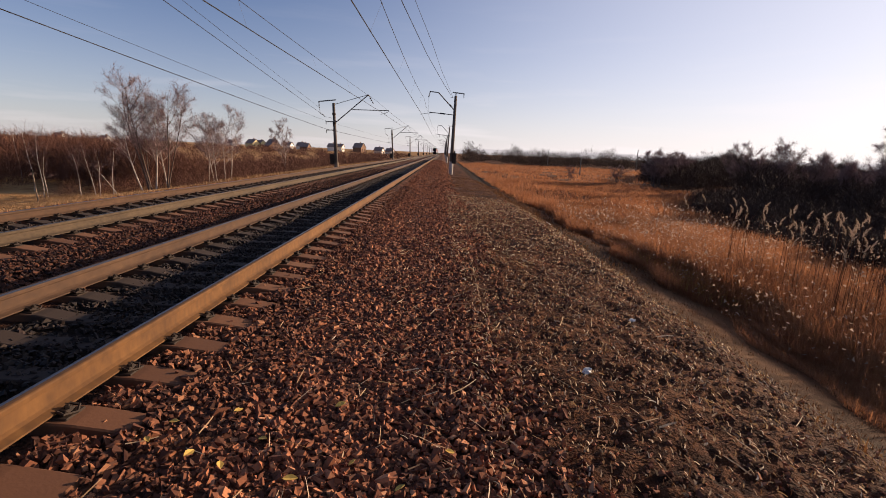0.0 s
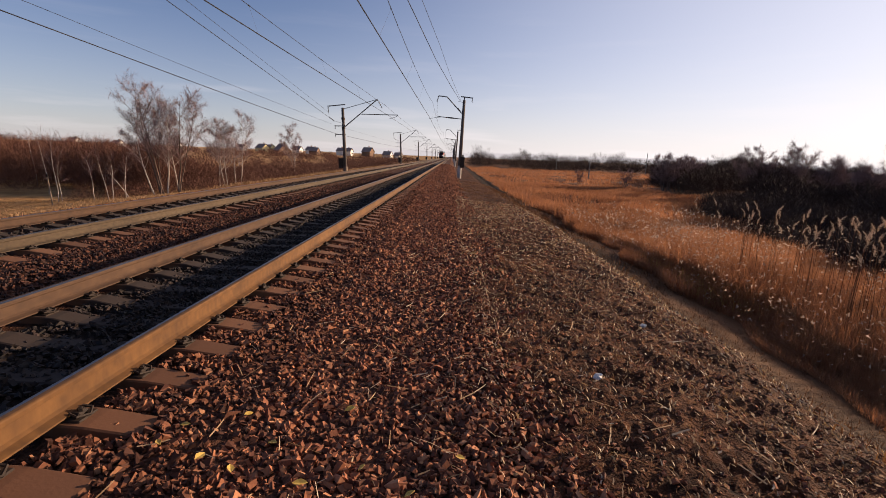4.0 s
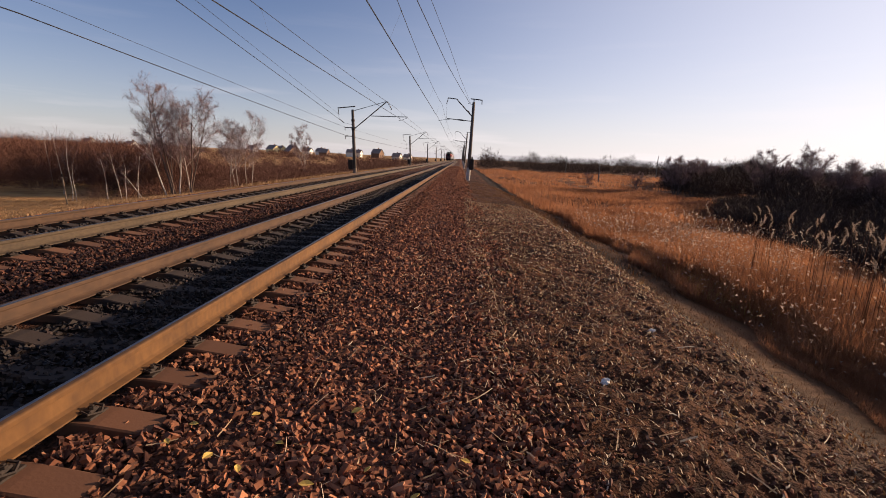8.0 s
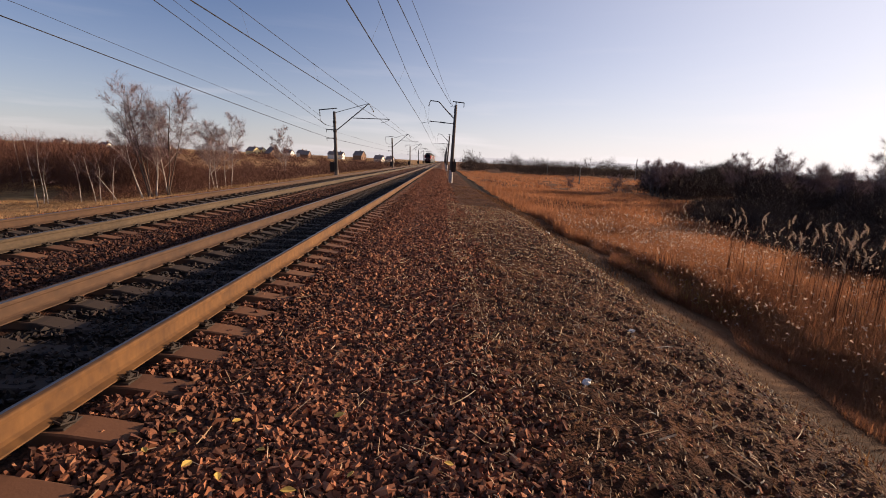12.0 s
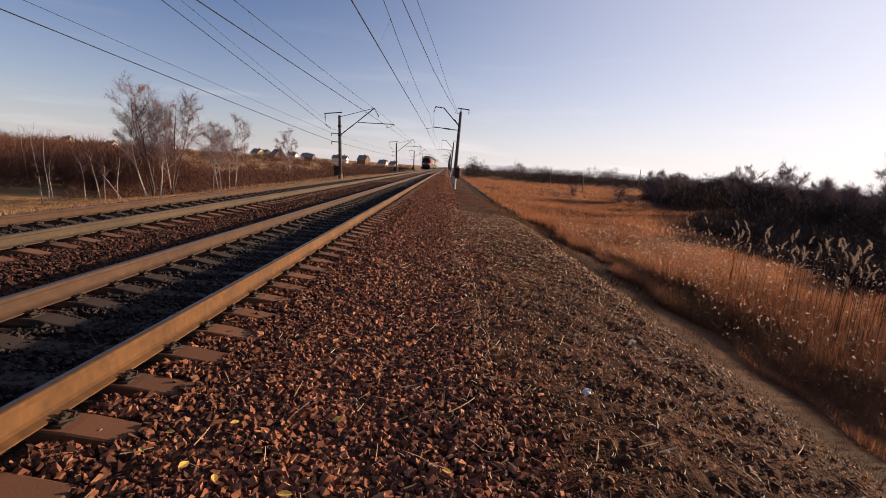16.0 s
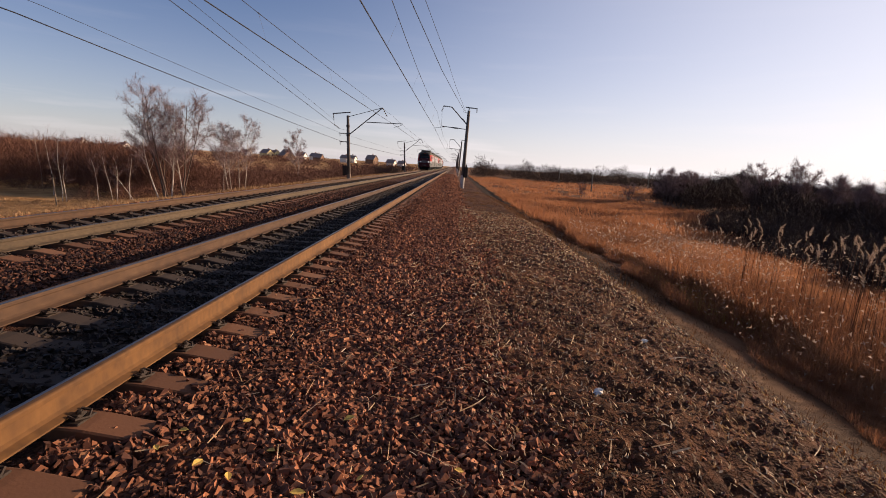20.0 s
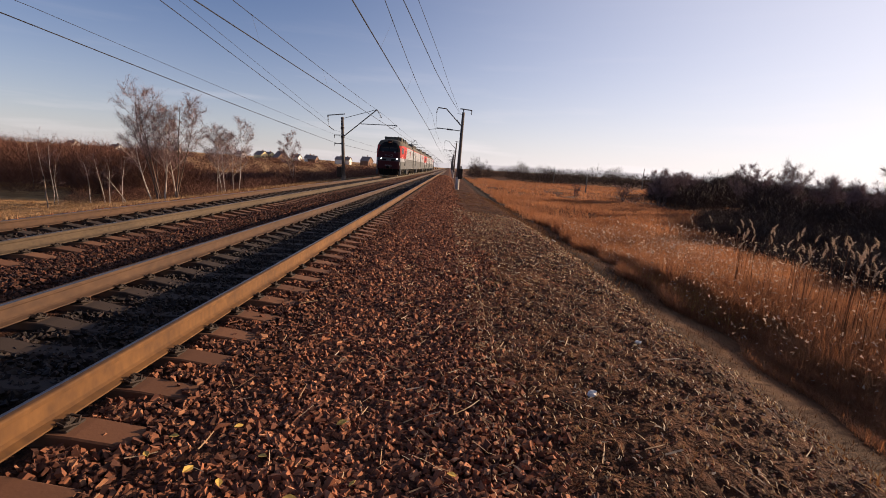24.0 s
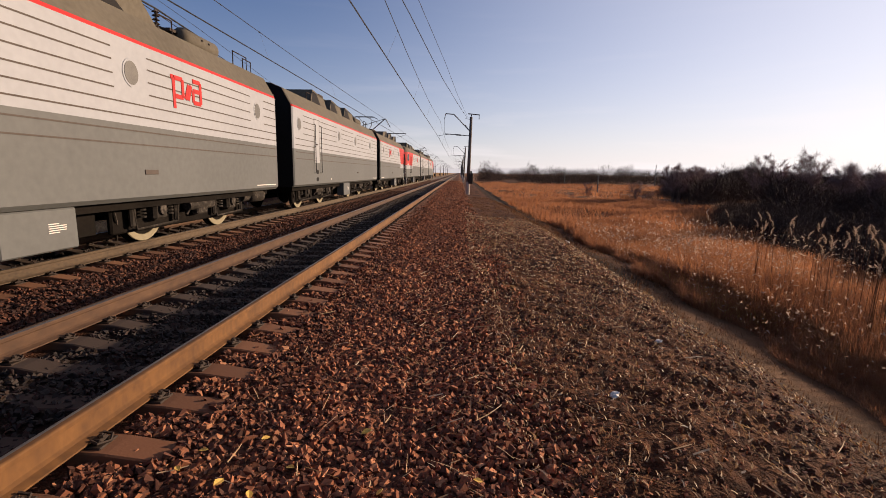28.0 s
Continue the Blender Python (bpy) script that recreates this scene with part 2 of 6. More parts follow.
def ground_material():
    m, nodes, links, b = shader("ground", 0.95)
    b.inputs["Specular IOR Level"].default_value = 0.12
    geo = nodes.new("ShaderNodeNewGeometry")
    pos = geo.outputs["Position"]
    sep = nodes.new("ShaderNodeSeparateXYZ")
    links.new(pos, sep.inputs[0])
    wob = noise_node(nodes, links, pos, 0.7, 5)
    fine = noise_node(nodes, links, pos, 9, 6)
    grit = noise_node(nodes, links, pos, 45, 4)
    x = maths(nodes, links, "ADD", sep.outputs[0], maths(nodes, links, "MULTIPLY", maths(nodes, links, "SUBTRACT", wob, 0.5), 1.6))

    def step(lo, hi):
        n = nodes.new("ShaderNodeMapRange")
        n.inputs[1].default_value, n.inputs[2].default_value = lo, hi
        links.new(x, n.inputs[0])
        return n.outputs[0]

    def tone(stops, fac):
        r = ramp(nodes, stops)
        links.new(fac, r.inputs[0])
        return r.outputs[0]

    gravel = tone([(0.3, (0.032, 0.014, 0.009)), (0.5, (0.085, 0.036, 0.020)), (0.7, (0.14, 0.066, 0.040))], grit)
    earth = tone([(0.36, (0.018, 0.0068, 0.0034)), (0.5, (0.066, 0.024, 0.010)), (0.66, (0.165, 0.072, 0.031))], maths(nodes, links, "ADD", maths(nodes, links, "MULTIPLY", fine, 0.6), maths(nodes, links, "MULTIPLY", wob, 0.4)))
    # ditch soil, darkened further to paint in the tall grass's shadow
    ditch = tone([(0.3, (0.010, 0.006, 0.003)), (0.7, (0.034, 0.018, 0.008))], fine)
    field = tone([(0.3, (0.11, 0.046, 0.021)), (0.5, (0.19, 0.090, 0.042)), (0.7, (0.27, 0.145, 0.075))], wob)
    meadow = tone([(0.3, (0.27, 0.145, 0.055)), (0.7, (0.44, 0.26, 0.11))], wob)
    c = mixed(nodes, links, step(-12.5, -10.5), meadow, gravel)
    # the bed between each pair of rails turns near-black
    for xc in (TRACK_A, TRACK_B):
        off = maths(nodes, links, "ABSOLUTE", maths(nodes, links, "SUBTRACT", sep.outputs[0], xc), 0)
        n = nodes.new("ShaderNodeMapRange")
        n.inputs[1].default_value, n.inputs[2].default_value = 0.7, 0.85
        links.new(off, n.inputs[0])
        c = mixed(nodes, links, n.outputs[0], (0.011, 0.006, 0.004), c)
    c = mixed(nodes, links, step(0.2, 1.0), c, earth)
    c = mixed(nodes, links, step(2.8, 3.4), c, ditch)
    c = mixed(nodes, links, step(4.6, 6.0), c, field)
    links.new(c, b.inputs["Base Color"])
    bn = nodes.new("ShaderNodeBump")
    bn.inputs["Strength"].default_value, bn.inputs["Distance"].default_value = 0.9, 0.03
    links.new(maths(nodes, links, "ADD", grit, fine), bn.inputs["Height"])
    links.new(bn.outputs[0], b.inputs["Normal"])
    return m


GROUND = ground_material()


# ---- building blocks ----
def mesh_of(name, verts, faces, mats, idx=None):
    me = bpy.data.meshes.new(name)
    me.from_pydata([tuple(v) for v in verts], [], [tuple(f) for f in faces])
    for m in mats if isinstance(mats, (list, tuple)) else [mats]:
        me.materials.append(m)
    if idx is not None:
        me.polygons.foreach_set("material_index", idx)
    me.update()
    return me


def bulk(name, verts, faces, mat):
    """A mesh straight from arrays: verts (n, 3), faces (m, 3 or 4)."""
    verts, faces = np.asarray(verts, np.float32), np.asarray(faces, np.int32)
    me = bpy.data.meshes.new(name)
    k = faces.shape[1]
    me.vertices.add(len(verts))
    me.vertices.foreach_set("co", verts.ravel())
    me.loops.add(faces.size)
    me.loops.foreach_set("vertex_index", faces.ravel())
    me.polygons.add(len(faces))
    me.polygons.foreach_set("loop_start", np.arange(0, faces.size, k, dtype=np.int32))
    me.update(calc_edges=True)
    me.shade_flat()
    me.materials.append(mat)
    return me


def part(name, data, material, parent, label="", at=None):
    """Links a bmesh or a mesh as one object under a thing or a part."""
    if isinstance(data, bmesh.types.BMesh):
        me = bpy.data.meshes.new(name)
        data.to_mesh(me)
        data.free()
        me.materials.append(material)
    else:
        me = data
    ob = new(name, me)
    ob.parent = parent
    if at is not None:
        ob.matrix_basis = at
    if label:
        ob["label"] = label
    return ob


def thing(name, label, category, group="", kind="", at=None):
    ob = new(name)
    ob.empty_display_size = 0.2
    if at is not None:
        ob.matrix_basis = at
    return tagged(ob, label, category, group, kind)


class Solid:
    """Gathers boxes, tubes and extrusions into one mesh."""

    def __init__(self):
        self.v, self.f = [], []

    def add(self, verts, faces):
        n = len(self.v)
        self.v += [tuple(p) for p in verts]
        self.f += [tuple(i + n for i in f) for f in faces]
        return self

    def box(self, x0, y0, z0, x1, y1, z1):
        v = [(x, y, z) for x in (x0, x1) for y in (y0, y1) for z in (z0, z1)]
        return self.add(v, [(0, 1, 3, 2), (4, 6, 7, 5), (0, 4, 5, 1), (2, 3, 7, 6), (0, 2, 6, 4), (1, 5, 7, 3)])

    def chamfer(self, x0, y0, z0, x1, y1, z1, c=0.02):
        """A box whose edges are bevelled."""
        b = bmesh.new()
        bmesh.ops.create_cube(b, size=1, matrix=Matrix.LocRotScale(((x0 + x1) / 2, (y0 + y1) / 2, (z0 + z1) / 2), None, (x1 - x0, y1 - y0, z1 - z0)))
        bmesh.ops.bevel(b, geom=b.edges[:], offset=c, segments=1, affect="EDGES")
        b.verts.index_update()
        self.add([v.co[:] for v in b.verts], [[v.index for v in f.verts] for f in b.faces])
        b.free()
        return self

    def tube(self, pts, radii, n=8, caps=True):
        pts = [Vector(p) for p in pts]
        if isinstance(radii, (int, float)):
            radii = [radii] * len(pts)
        rings = []
        for i, p in enumerate(pts):
            d = (pts[min(i + 1, len(pts) - 1)] - pts[max(i - 1, 0)]).normalized()
            s = d.cross(Vector((0, 0, 1)) if abs(d.z) < 0.9 else Vector((1, 0, 0))).normalized()
            u = s.cross(d)
            rings.append([p + (s * math.cos(2 * math.pi * k / n) + u * math.sin(2 * math.pi * k / n)) * radii[i] for k in range(n)])
        faces = [(i * n + k, i * n + (k + 1) % n, (i + 1) * n + (k + 1) % n, (i + 1) * n + k) for i in range(len(pts) - 1) for k in range(n)]
        if caps:
            faces += [tuple(range(n - 1, -1, -1)), tuple(range((len(pts) - 1) * n, len(pts) * n))]
        return self.add([p for r in rings for p in r], faces)

    def prism(self, outline, axis, lo, hi):
        """Extrudes a convex or plain outline of (u, v) along axis 'x', 'y' or 'z'."""
        def place(u, v, w):
            return {"x": (w, u, v), "y": (u, w, v), "z": (u, v, w)}[axis]
        n = len(outline)
        v = [place(*p, lo) for p in outline] + [place(*p, hi) for p in outline]
        f = [(i, (i + 1) % n, n + (i + 1) % n, n + i) for i in range(n)] + [tuple(range(n - 1, -1, -1)), tuple(range(n, 2 * n))]
        return self.add(v, f)

    def mesh(self, name, mat):
        me = mesh_of(name, self.v, self.f, mat)
        b = bmesh.new()
        b.from_mesh(me)
        bmesh.ops.recalc_face_normals(b, faces=b.faces[:])
        b.to_mesh(me)
        b.free()
        return me


def smooth(me):
    me.polygons.foreach_set("use_smooth", [True] * len(me.polygons))
    return me


# ---- ground ----
PROFILE_X = [-3000, -120, -60, -30, -22, -17, -13.5, -11.2, -9.4, -8.6, -1.6, -0.6, 0.4, 1.6, 2.7, 3.25, 4.3, 6, 30, 90, 160, 3000]
PROFILE_Z = [-2.0, -2.6, -3.0, -3.05, -2.4, -1.6, -1.02, -0.66, -0.32, -0.27, -0.27, -0.29, -0.31, -0.34, -0.41, -0.62, -1.45, -1.72, -1.85, -1.9, -1.8, -1.5]


def ground_z(x, y):
    x, y = np.asarray(x, float), np.asarray(y, float)
    z = np.interp(x, PROFILE_X, PROFILE_Z)
    free = np.clip((np.abs(x + 5) - 8.2) / 4, 0, 1)
    far = np.clip((y - 160) / 250, 0, 1) * np.clip((np.abs(x) - 20) / 60, 0, 1)
    free = np.where(x < 0, 0.3, 1.0) * free
    z = z + free * (0.12 * np.sin(x * 0.7 + 1.3 * np.sin(y * 0.31)) + 0.10 * np.sin(y * 0.43 + x * 0.21)) + far * 1.6
    bumps = np.clip((x - 0.1) / 0.6, 0, 1) * np.clip((3.4 - x) / 0.6, 0, 1)
    z = z - 0.6 * np.clip((y - 14) / 34, 0, 1) * np.clip((x + 0.3) / 1.1, 0, 1) * np.clip((4.6 - x) / 1.6, 0, 1)
    return z + bumps * (0.010 * np.sin(x * 9.1 + 2 * np.sin(y * 3.3)) + 0.008 * np.sin(y * 11.7 + x * 5.1) + 0.012 * np.sin(y * 2.3 - x * 3.2))


def graded(*runs):
    out = []
    for lo, hi, step in runs:
        out += list(np.arange(lo, hi, step))
    return np.array(out + [runs[-1][1]])


gx = graded((-3000, -200, 200), (-200, -40, 8), (-40, -12, 1.0), (-12, -8.4, 0.3), (-8.4, -1.6, 0.6), (-1.6, 0.2, 0.3), (0.2, 3.6, 0.05), (3.6, 6.4, 0.2), (6.4, 40, 1.2), (40, 200, 8), (200, 3000, 200))
gy = graded((-400, -20, 20), (-20, 0, 1.0), (0, 9, 0.06), (9, 16, 0.12), (16, 40, 0.6), (40, 120, 3), (120, 500, 15), (500, 4000, 250))
GX, GY = np.meshgrid(gx, gy)
GZ = ground_z(GX, GY)
rough_verge = np.clip((GX - 0.2) / 0.5, 0, 1) * np.clip((3.7 - GX) / 0.5, 0, 1) * np.clip((16 - GY) / 3, 0, 1) * np.clip(GY / 0.5, 0, 1)
GZ = GZ + rough_verge * np.random.default_rng(3).normal(0, 0.008, GZ.shape)
nx, ny = len(gx), len(gy)
ii = (np.arange(ny - 1)[:, None] * nx + np.arange(nx - 1)[None, :]).ravel()
ground = new("ground", bulk("ground", np.stack([GX, GY, GZ], -1).reshape(-1, 3), np.stack([ii, ii + 1, ii + nx + 1, ii + nx], -1), GROUND))
tagged(ground, "gravel embankment, dirt verge and dry autumn meadow", "ground", kind="structure")

# ---- rails and sleepers ----
RAIL = [(-0.075, -0.18), (0.075, -0.18), (0.075, -0.169), (0.03, -0.155), (0.011, -0.14), (0.009, -0.055), (0.016, -0.042), (0.036, -0.036), (0.0375, -0.012), (0.034, -0.004), (0.026, 0.0),
        (-0.026, 0.0), (-0.034, -0.004), (-0.0375, -0.012), (-0.036, -0.036), (-0.016, -0.042), (-0.009, -0.055), (-0.011, -0.14), (-0.03, -0.155), (-0.075, -0.169)]
PITCH, FIRST_A, FIRST_B = 0.5435, 1.934, 1.79


def rail(x, gauge, parent, rust, label):
    """One rail; gauge: the side (-1 or 1) on which wheels have polished its head."""
    prof = RAIL[:11] + [(-0.004, 0.0)] + RAIL[11:]
    s = Solid()
    ys = [-25, -10, 0] + list(range(4, 60, 4)) + list(range(60, 521, 46))
    n = len(prof)
    v = [(x - gauge * u, y, w) for y in ys for u, w in prof]
    f = [(j * n + k, j * n + (k + 1) % n, (j + 1) * n + (k + 1) % n, (j + 1) * n + k) for j in range(len(ys) - 1) for k in range(n)]
    s.add(v, f)
    me = s.mesh("rail", rust)
    me.materials.append(STEEL)
    me.polygons.foreach_set("material_index", [1 if k in (11, 12) else 0 for j in range(len(ys) - 1) for k in range(n)])
    return part("rail", me, None, parent, label)


def sleeper_mesh():
    half = [(0.0, -0.255, 0.108), (0.35, -0.25, 0.108), (0.56, -0.212, 0.108), (0.72, -0.205, 0.108), (0.93, -0.207, 0.112), (1.0, -0.211, 0.112), (1.32, -0.250, 0.108), (1.335, -0.268, 0.102)]
    st = [(-x, z, w) for x, z, w in reversed(half[1:])] + half
    v, f = [], []
    for x, z, w in st:
        v += [(x, -w - 0.045, -0.42), (x, -w, z - 0.008), (x, -w + 0.012, z), (x, w - 0.012, z), (x, w, z - 0.008), (x, w + 0.045, -0.42)]
    for i in range(len(st) - 1):
        for k in range(5):
            f.append((i * 6 + k, i * 6 + k + 1, i * 6 + 7 + k, i * 6 + 6 + k))
    f += [(0, 1, 2, 3, 4, 5), tuple(len(v) - 1 - k for k in range(6))]
    s = Solid().add(v, f)
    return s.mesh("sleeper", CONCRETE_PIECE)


CONCRETE_PIECE = surface("dusty sleeper concrete", [(0.0, (0.0840, 0.0320, 0.0129)), (0.5, (0.1418, 0.0564, 0.0232)), (1.0, (0.1943, 0.0865, 0.0396))], 3, 50, 0.9, bump=0.4, depth=0.004, per="object")
nodes, links = CONCRETE_PIECE.node_tree.nodes, CONCRETE_PIECE.node_tree.links
sep = nodes.new("ShaderNodeSeparateXYZ")
links.new(nodes.new("ShaderNodeTexCoord").outputs["Object"], sep.inputs[0])
# sleeper middles turn near-black inside the rails
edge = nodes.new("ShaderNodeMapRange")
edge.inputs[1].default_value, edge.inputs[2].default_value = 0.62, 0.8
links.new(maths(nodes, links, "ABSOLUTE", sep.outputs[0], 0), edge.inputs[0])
outer_tone = nodes["Principled BSDF"].inputs["Base Color"].links[0].from_socket
links.new(mixed(nodes, links, edge.outputs[0], (0.032, 0.019, 0.0125), outer_tone), nodes["Principled BSDF"].inputs["Base Color"])
SLEEPER = sleeper_mesh()


def fastening_mesh():
    s = Solid().chamfer(-0.15, -0.075, -0.212, 0.15, 0.075, -0.196, 0.005)
    for d in (-1, 1):
        s.chamfer(min(d * 0.06, d * 0.125), -0.04, -0.195, max(d * 0.06, d * 0.125), 0.04, -0.168, 0.01)
        s.tube([(d * 0.105, 0, -0.19), (d * 0.105, 0, -0.145)], 0.011, 6)
        s.tube([(d * 0.105, 0, -0.17), (d * 0.105, 0, -0.153)], 0.02, 6)
        s.tube([(d * 0.075, -0.05, -0.165), (d * 0.125, -0.06, -0.178), (d * 0.158, 0.0, -0.188), (d * 0.125, 0.06, -0.178), (d * 0.075, 0.05, -0.165)], 0.009, 5)
    return s.mesh("fastening", IRON)


FASTENING = fastening_mesh()


def track(name, xc, first, rust, label):
    t = thing(name, label, "railway track", kind="structure")
    for d in (0.7975, -0.7975):
        rail(xc + d, -1 if d > 0 else 1, t, rust if d > 0 else DARK_RUST, "rusty steel rail with a narrow polished strip")
    rest_v, rest_f = [], []
    sv = np.array([v.co[:] for v in SLEEPER.vertices])
    sf = [tuple(p.vertices) for p in SLEEPER.polygons]
    for k in range(-20, 640):
        y = first + PITCH * k
        if -8.0 < y < 95:
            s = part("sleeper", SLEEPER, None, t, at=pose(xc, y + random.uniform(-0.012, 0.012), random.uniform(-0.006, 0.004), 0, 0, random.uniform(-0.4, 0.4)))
            if y < 42:
                for d in (-0.7975, 0.7975):
                    part("fastening", FASTENING, None, s, at=pose(d, 0, 0))
        else:
            n = len(rest_v)
            rest_v += [(p[0] + xc, p[1] + y, p[2]) for p in sv]
            rest_f += [tuple(i + n for i in f) for f in sf]
    tagged(part("far_sleepers", mesh_of("far_sleepers", rest_v, rest_f, CONCRETE), None, t), kind="stuff")
    return t


track_a = track("track_1", TRACK_A, FIRST_A, RUST, "broad-gauge railway track of rusty rails on concrete sleepers")
track_b = track("track_2", TRACK_B, FIRST_B, DULL_RUST, "second broad-gauge track of rusty rails on concrete sleepers")

# ---- ballast ----
CUBE_F = np.array([(0, 1, 3, 2), (4, 6, 7, 5), (0, 4, 5, 1), (2, 3, 7, 6), (0, 2, 6, 4), (1, 5, 7, 3)])


def stones(rng, x, y, z, size):
    """Angular stones: crooked eight-cornered blocks, turned at random."""
    n = len(x)
    c = np.array([(i, j, k) for i in (-1, 1) for j in (-1, 1) for k in (-1, 1)], float)
    v = np.repeat(c[None], n, 0)
    # taper two ways, so that wedges and slivers come out
    for axis, by in ((0, 2), (1, 0)):
        t = rng.uniform(0.35, 1.0, (n, 1))
        v[:, :, axis] *= np.where(v[:, :, by] > 0, t, 1.0)
    v = v * rng.uniform(0.5, 1.15, (n, 1, 3)) * [1.12, 0.75, 0.46] + rng.normal(0, 0.17, (n, 8, 3))
    q = rng.normal(size=(n, 4)) * [1, 0.6, 0.6, 1]
    q /= np.linalg.norm(q, axis=1)[:, None]
    w, a, b, d = q.T
    R = np.stack([1 - 2 * (b * b + d * d), 2 * (a * b - d * w), 2 * (a * d + b * w), 2 * (a * b + d * w), 1 - 2 * (a * a + d * d), 2 * (b * d - a * w),
                  2 * (a * d - b * w), 2 * (b * d + a * w), 1 - 2 * (a * a + b * b)], -1).reshape(n, 3, 3)
    v = np.einsum("nij,nkj->nki", R, v) * (size * 0.5)[:, None, None] + np.stack([x, y, z], -1)[:, None]
    return v.reshape(-1, 3), (CUBE_F[None] + 8 * np.arange(n)[:, None, None]).reshape(-1, 4)


def ballast_height(x, y):
    """The ballast's top between and beside the sleepers."""
    z = np.where(np.abs(np.abs(x - TRACK_A) - 1.1) < 0.3, -0.248, -0.262)
    out = np.clip(x - (TRACK_A + 1.35), 0, 9)
    z = z - 0.03 * np.clip(out, 0, 1.0)
    mid = np.clip(1 - np.abs(x - (TRACK_A + TRACK_B) / 2) / 0.75, 0, 1)
    return z + 0.05 * mid + 0.012 * np.sin(7 * x + 3 * np.sin(2.3 * y)) * np.sin(5 * y + x)


def strew(rng, x0, x1, y0, y1, per_m2, lo, hi):
    n = int((x1 - x0) * (y1 - y0) * per_m2)
    x, y = rng.uniform(x0, x1, n), rng.uniform(y0, y1, n)
    keep = np.ones(n, bool)
    for xc in (TRACK_A, TRACK_B):
        for d in (-0.7975, 0.7975):
            keep &= np.abs(x - xc - d) > 0.10
    for xc, first in ((TRACK_A, FIRST_A), (TRACK_B, FIRST_B)):
        on = (np.abs(np.abs(x - xc) - 1.08) < 0.26) & (np.abs((y - first + PITCH / 2) % PITCH - PITCH / 2) < 0.135)
        keep &= ~on | (rng.uniform(size=n) < 0.05)
    x, y = x[keep], y[keep]
    size = rng.uniform(lo, hi, len(x)) * rng.uniform(0.75, 1.1, len(x))
    thin = np.clip((0.75 + 0.3 * np.sin(y * 0.9) - x) / 0.7, 0, 1)
    keep = rng.uniform(size=len(x)) < np.where(x > -0.2, 0.06 + 0.94 * thin, 1)
    x, y, size = x[keep], y[keep], size[keep]
    base = np.where(x > -1.6, np.minimum(ballast_height(x, y), ground_z(x, y) + 0.02), ballast_height(x, y))
    return x, y, base + rng.uniform(-0.012, 0.012, len(x)), size


rng = np.random.default_rng(7)
ballast = thing("ballast", "bed of crushed red-brown ballast stone", "ballast", kind="structure")
batches = [(-1.25, 0.9, 0.6, 5.0, 1250, 0.030, 0.068), (-1.25, 0.9, 5.0, 10.0, 760, 0.036, 0.072), (-1.35, 0.8, 10.0, 22.0, 330, 0.05, 0.075), (TRACK_A + 0.9, 0.8, 22.0, 50.0, 110, 0.06, 0.10), (TRACK_A + 0.9, 0.6, 50.0, 100.0, 45, 0.09, 0.15),
           (TRACK_B - 2.3, TRACK_B - 0.9, 1.0, 30.0, 170, 0.05, 0.075), (-1.25, 0.9, -8.0, 0.6, 400, 0.045, 0.075)]


def stone_bed(name, batches, mat, label=""):
    SV, SF, n0 = [], [], 0
    for bt in batches:
        v, f = stones(rng, *strew(rng, *bt))
        SV.append(v)
        SF.append(f + n0)
        n0 += len(v)
    tagged(part(name, bulk(name, np.concatenate(SV), np.concatenate(SF), mat), None, ballast, label), kind="stuff")


stone_bed("crushed_stone", batches, STONE)
stone_bed("railside_stone", [(TRACK_A + 0.9, -1.15, 0.6, 5.0, 1250, 0.030, 0.068), (TRACK_A + 0.9, -1.15, 5.0, 10.0, 760, 0.036, 0.072), (TRACK_A + 0.9, -1.3, 10.0, 22.0, 330, 0.05, 0.075), (TRACK_A + 0.9, -1.15, -8.0, 0.6, 400, 0.045, 0.075)], RAILSIDE, "darker stones beside the rail")
stone_bed("dirty_stone", [(TRACK_B + 0.8, TRACK_A - 0.8, 0.6, 12.0, 560, 0.04, 0.07), (TRACK_B + 0.8, TRACK_A - 0.8, 12, 40.0, 170, 0.06, 0.09), (TRACK_B + 0.8, TRACK_A - 0.8, -8.0, 0.6, 250, 0.05, 0.08)], DEEP_RED_STONE, "darker red stones between the tracks")
stone_bed("oily_stone", [(TRACK_A - 0.78, TRACK_A + 0.78, 0.6, 10.0, 520, 0.04, 0.065), (TRACK_A - 0.78, TRACK_A + 0.78, 10, 34.0, 200, 0.05, 0.085), (TRACK_B - 0.78, TRACK_B + 0.78, 1.0, 30.0, 200, 0.05, 0.08), (TRACK_A - 0.78, TRACK_A + 0.78, -8.0, 0.6, 250, 0.05, 0.08)], INNER_STONE, "near-black stones between the rails")
SHAPES = []
for k in range(10):
    v, f = stones(rng, np.zeros(1), np.zeros(1), np.zeros(1), np.array([0.058]))
    SHAPES.append(bulk("stone", v, f, STONE_PIECE))
for k in range(300):
    x, y = rng.uniform(-1.0, 0.45), rng.uniform(1.35, 3.6)
    part("stone", SHAPES[k % 10], None, ballast, at=pose(x, y, float(ballast_height(x, y)) + 0.008, rng.uniform(-25, 25), rng.uniform(-25, 25), rng.uniform(0, 360)))


# ---- masts and wires ----
CONTACT, MESSENGER = 5.37, 7.0


def insulator(s, a, b, n=4, r=0.07):
    a, b = Vector(a), Vector(b)
    s.tube([a, b], 0.02, 6)
    for k in range(n):
        p, q = a.lerp(b, (k + 0.3) / n), a.lerp(b, (k + 0.75) / n)
        s.tube([p, q], [r, r * 0.5], 8)


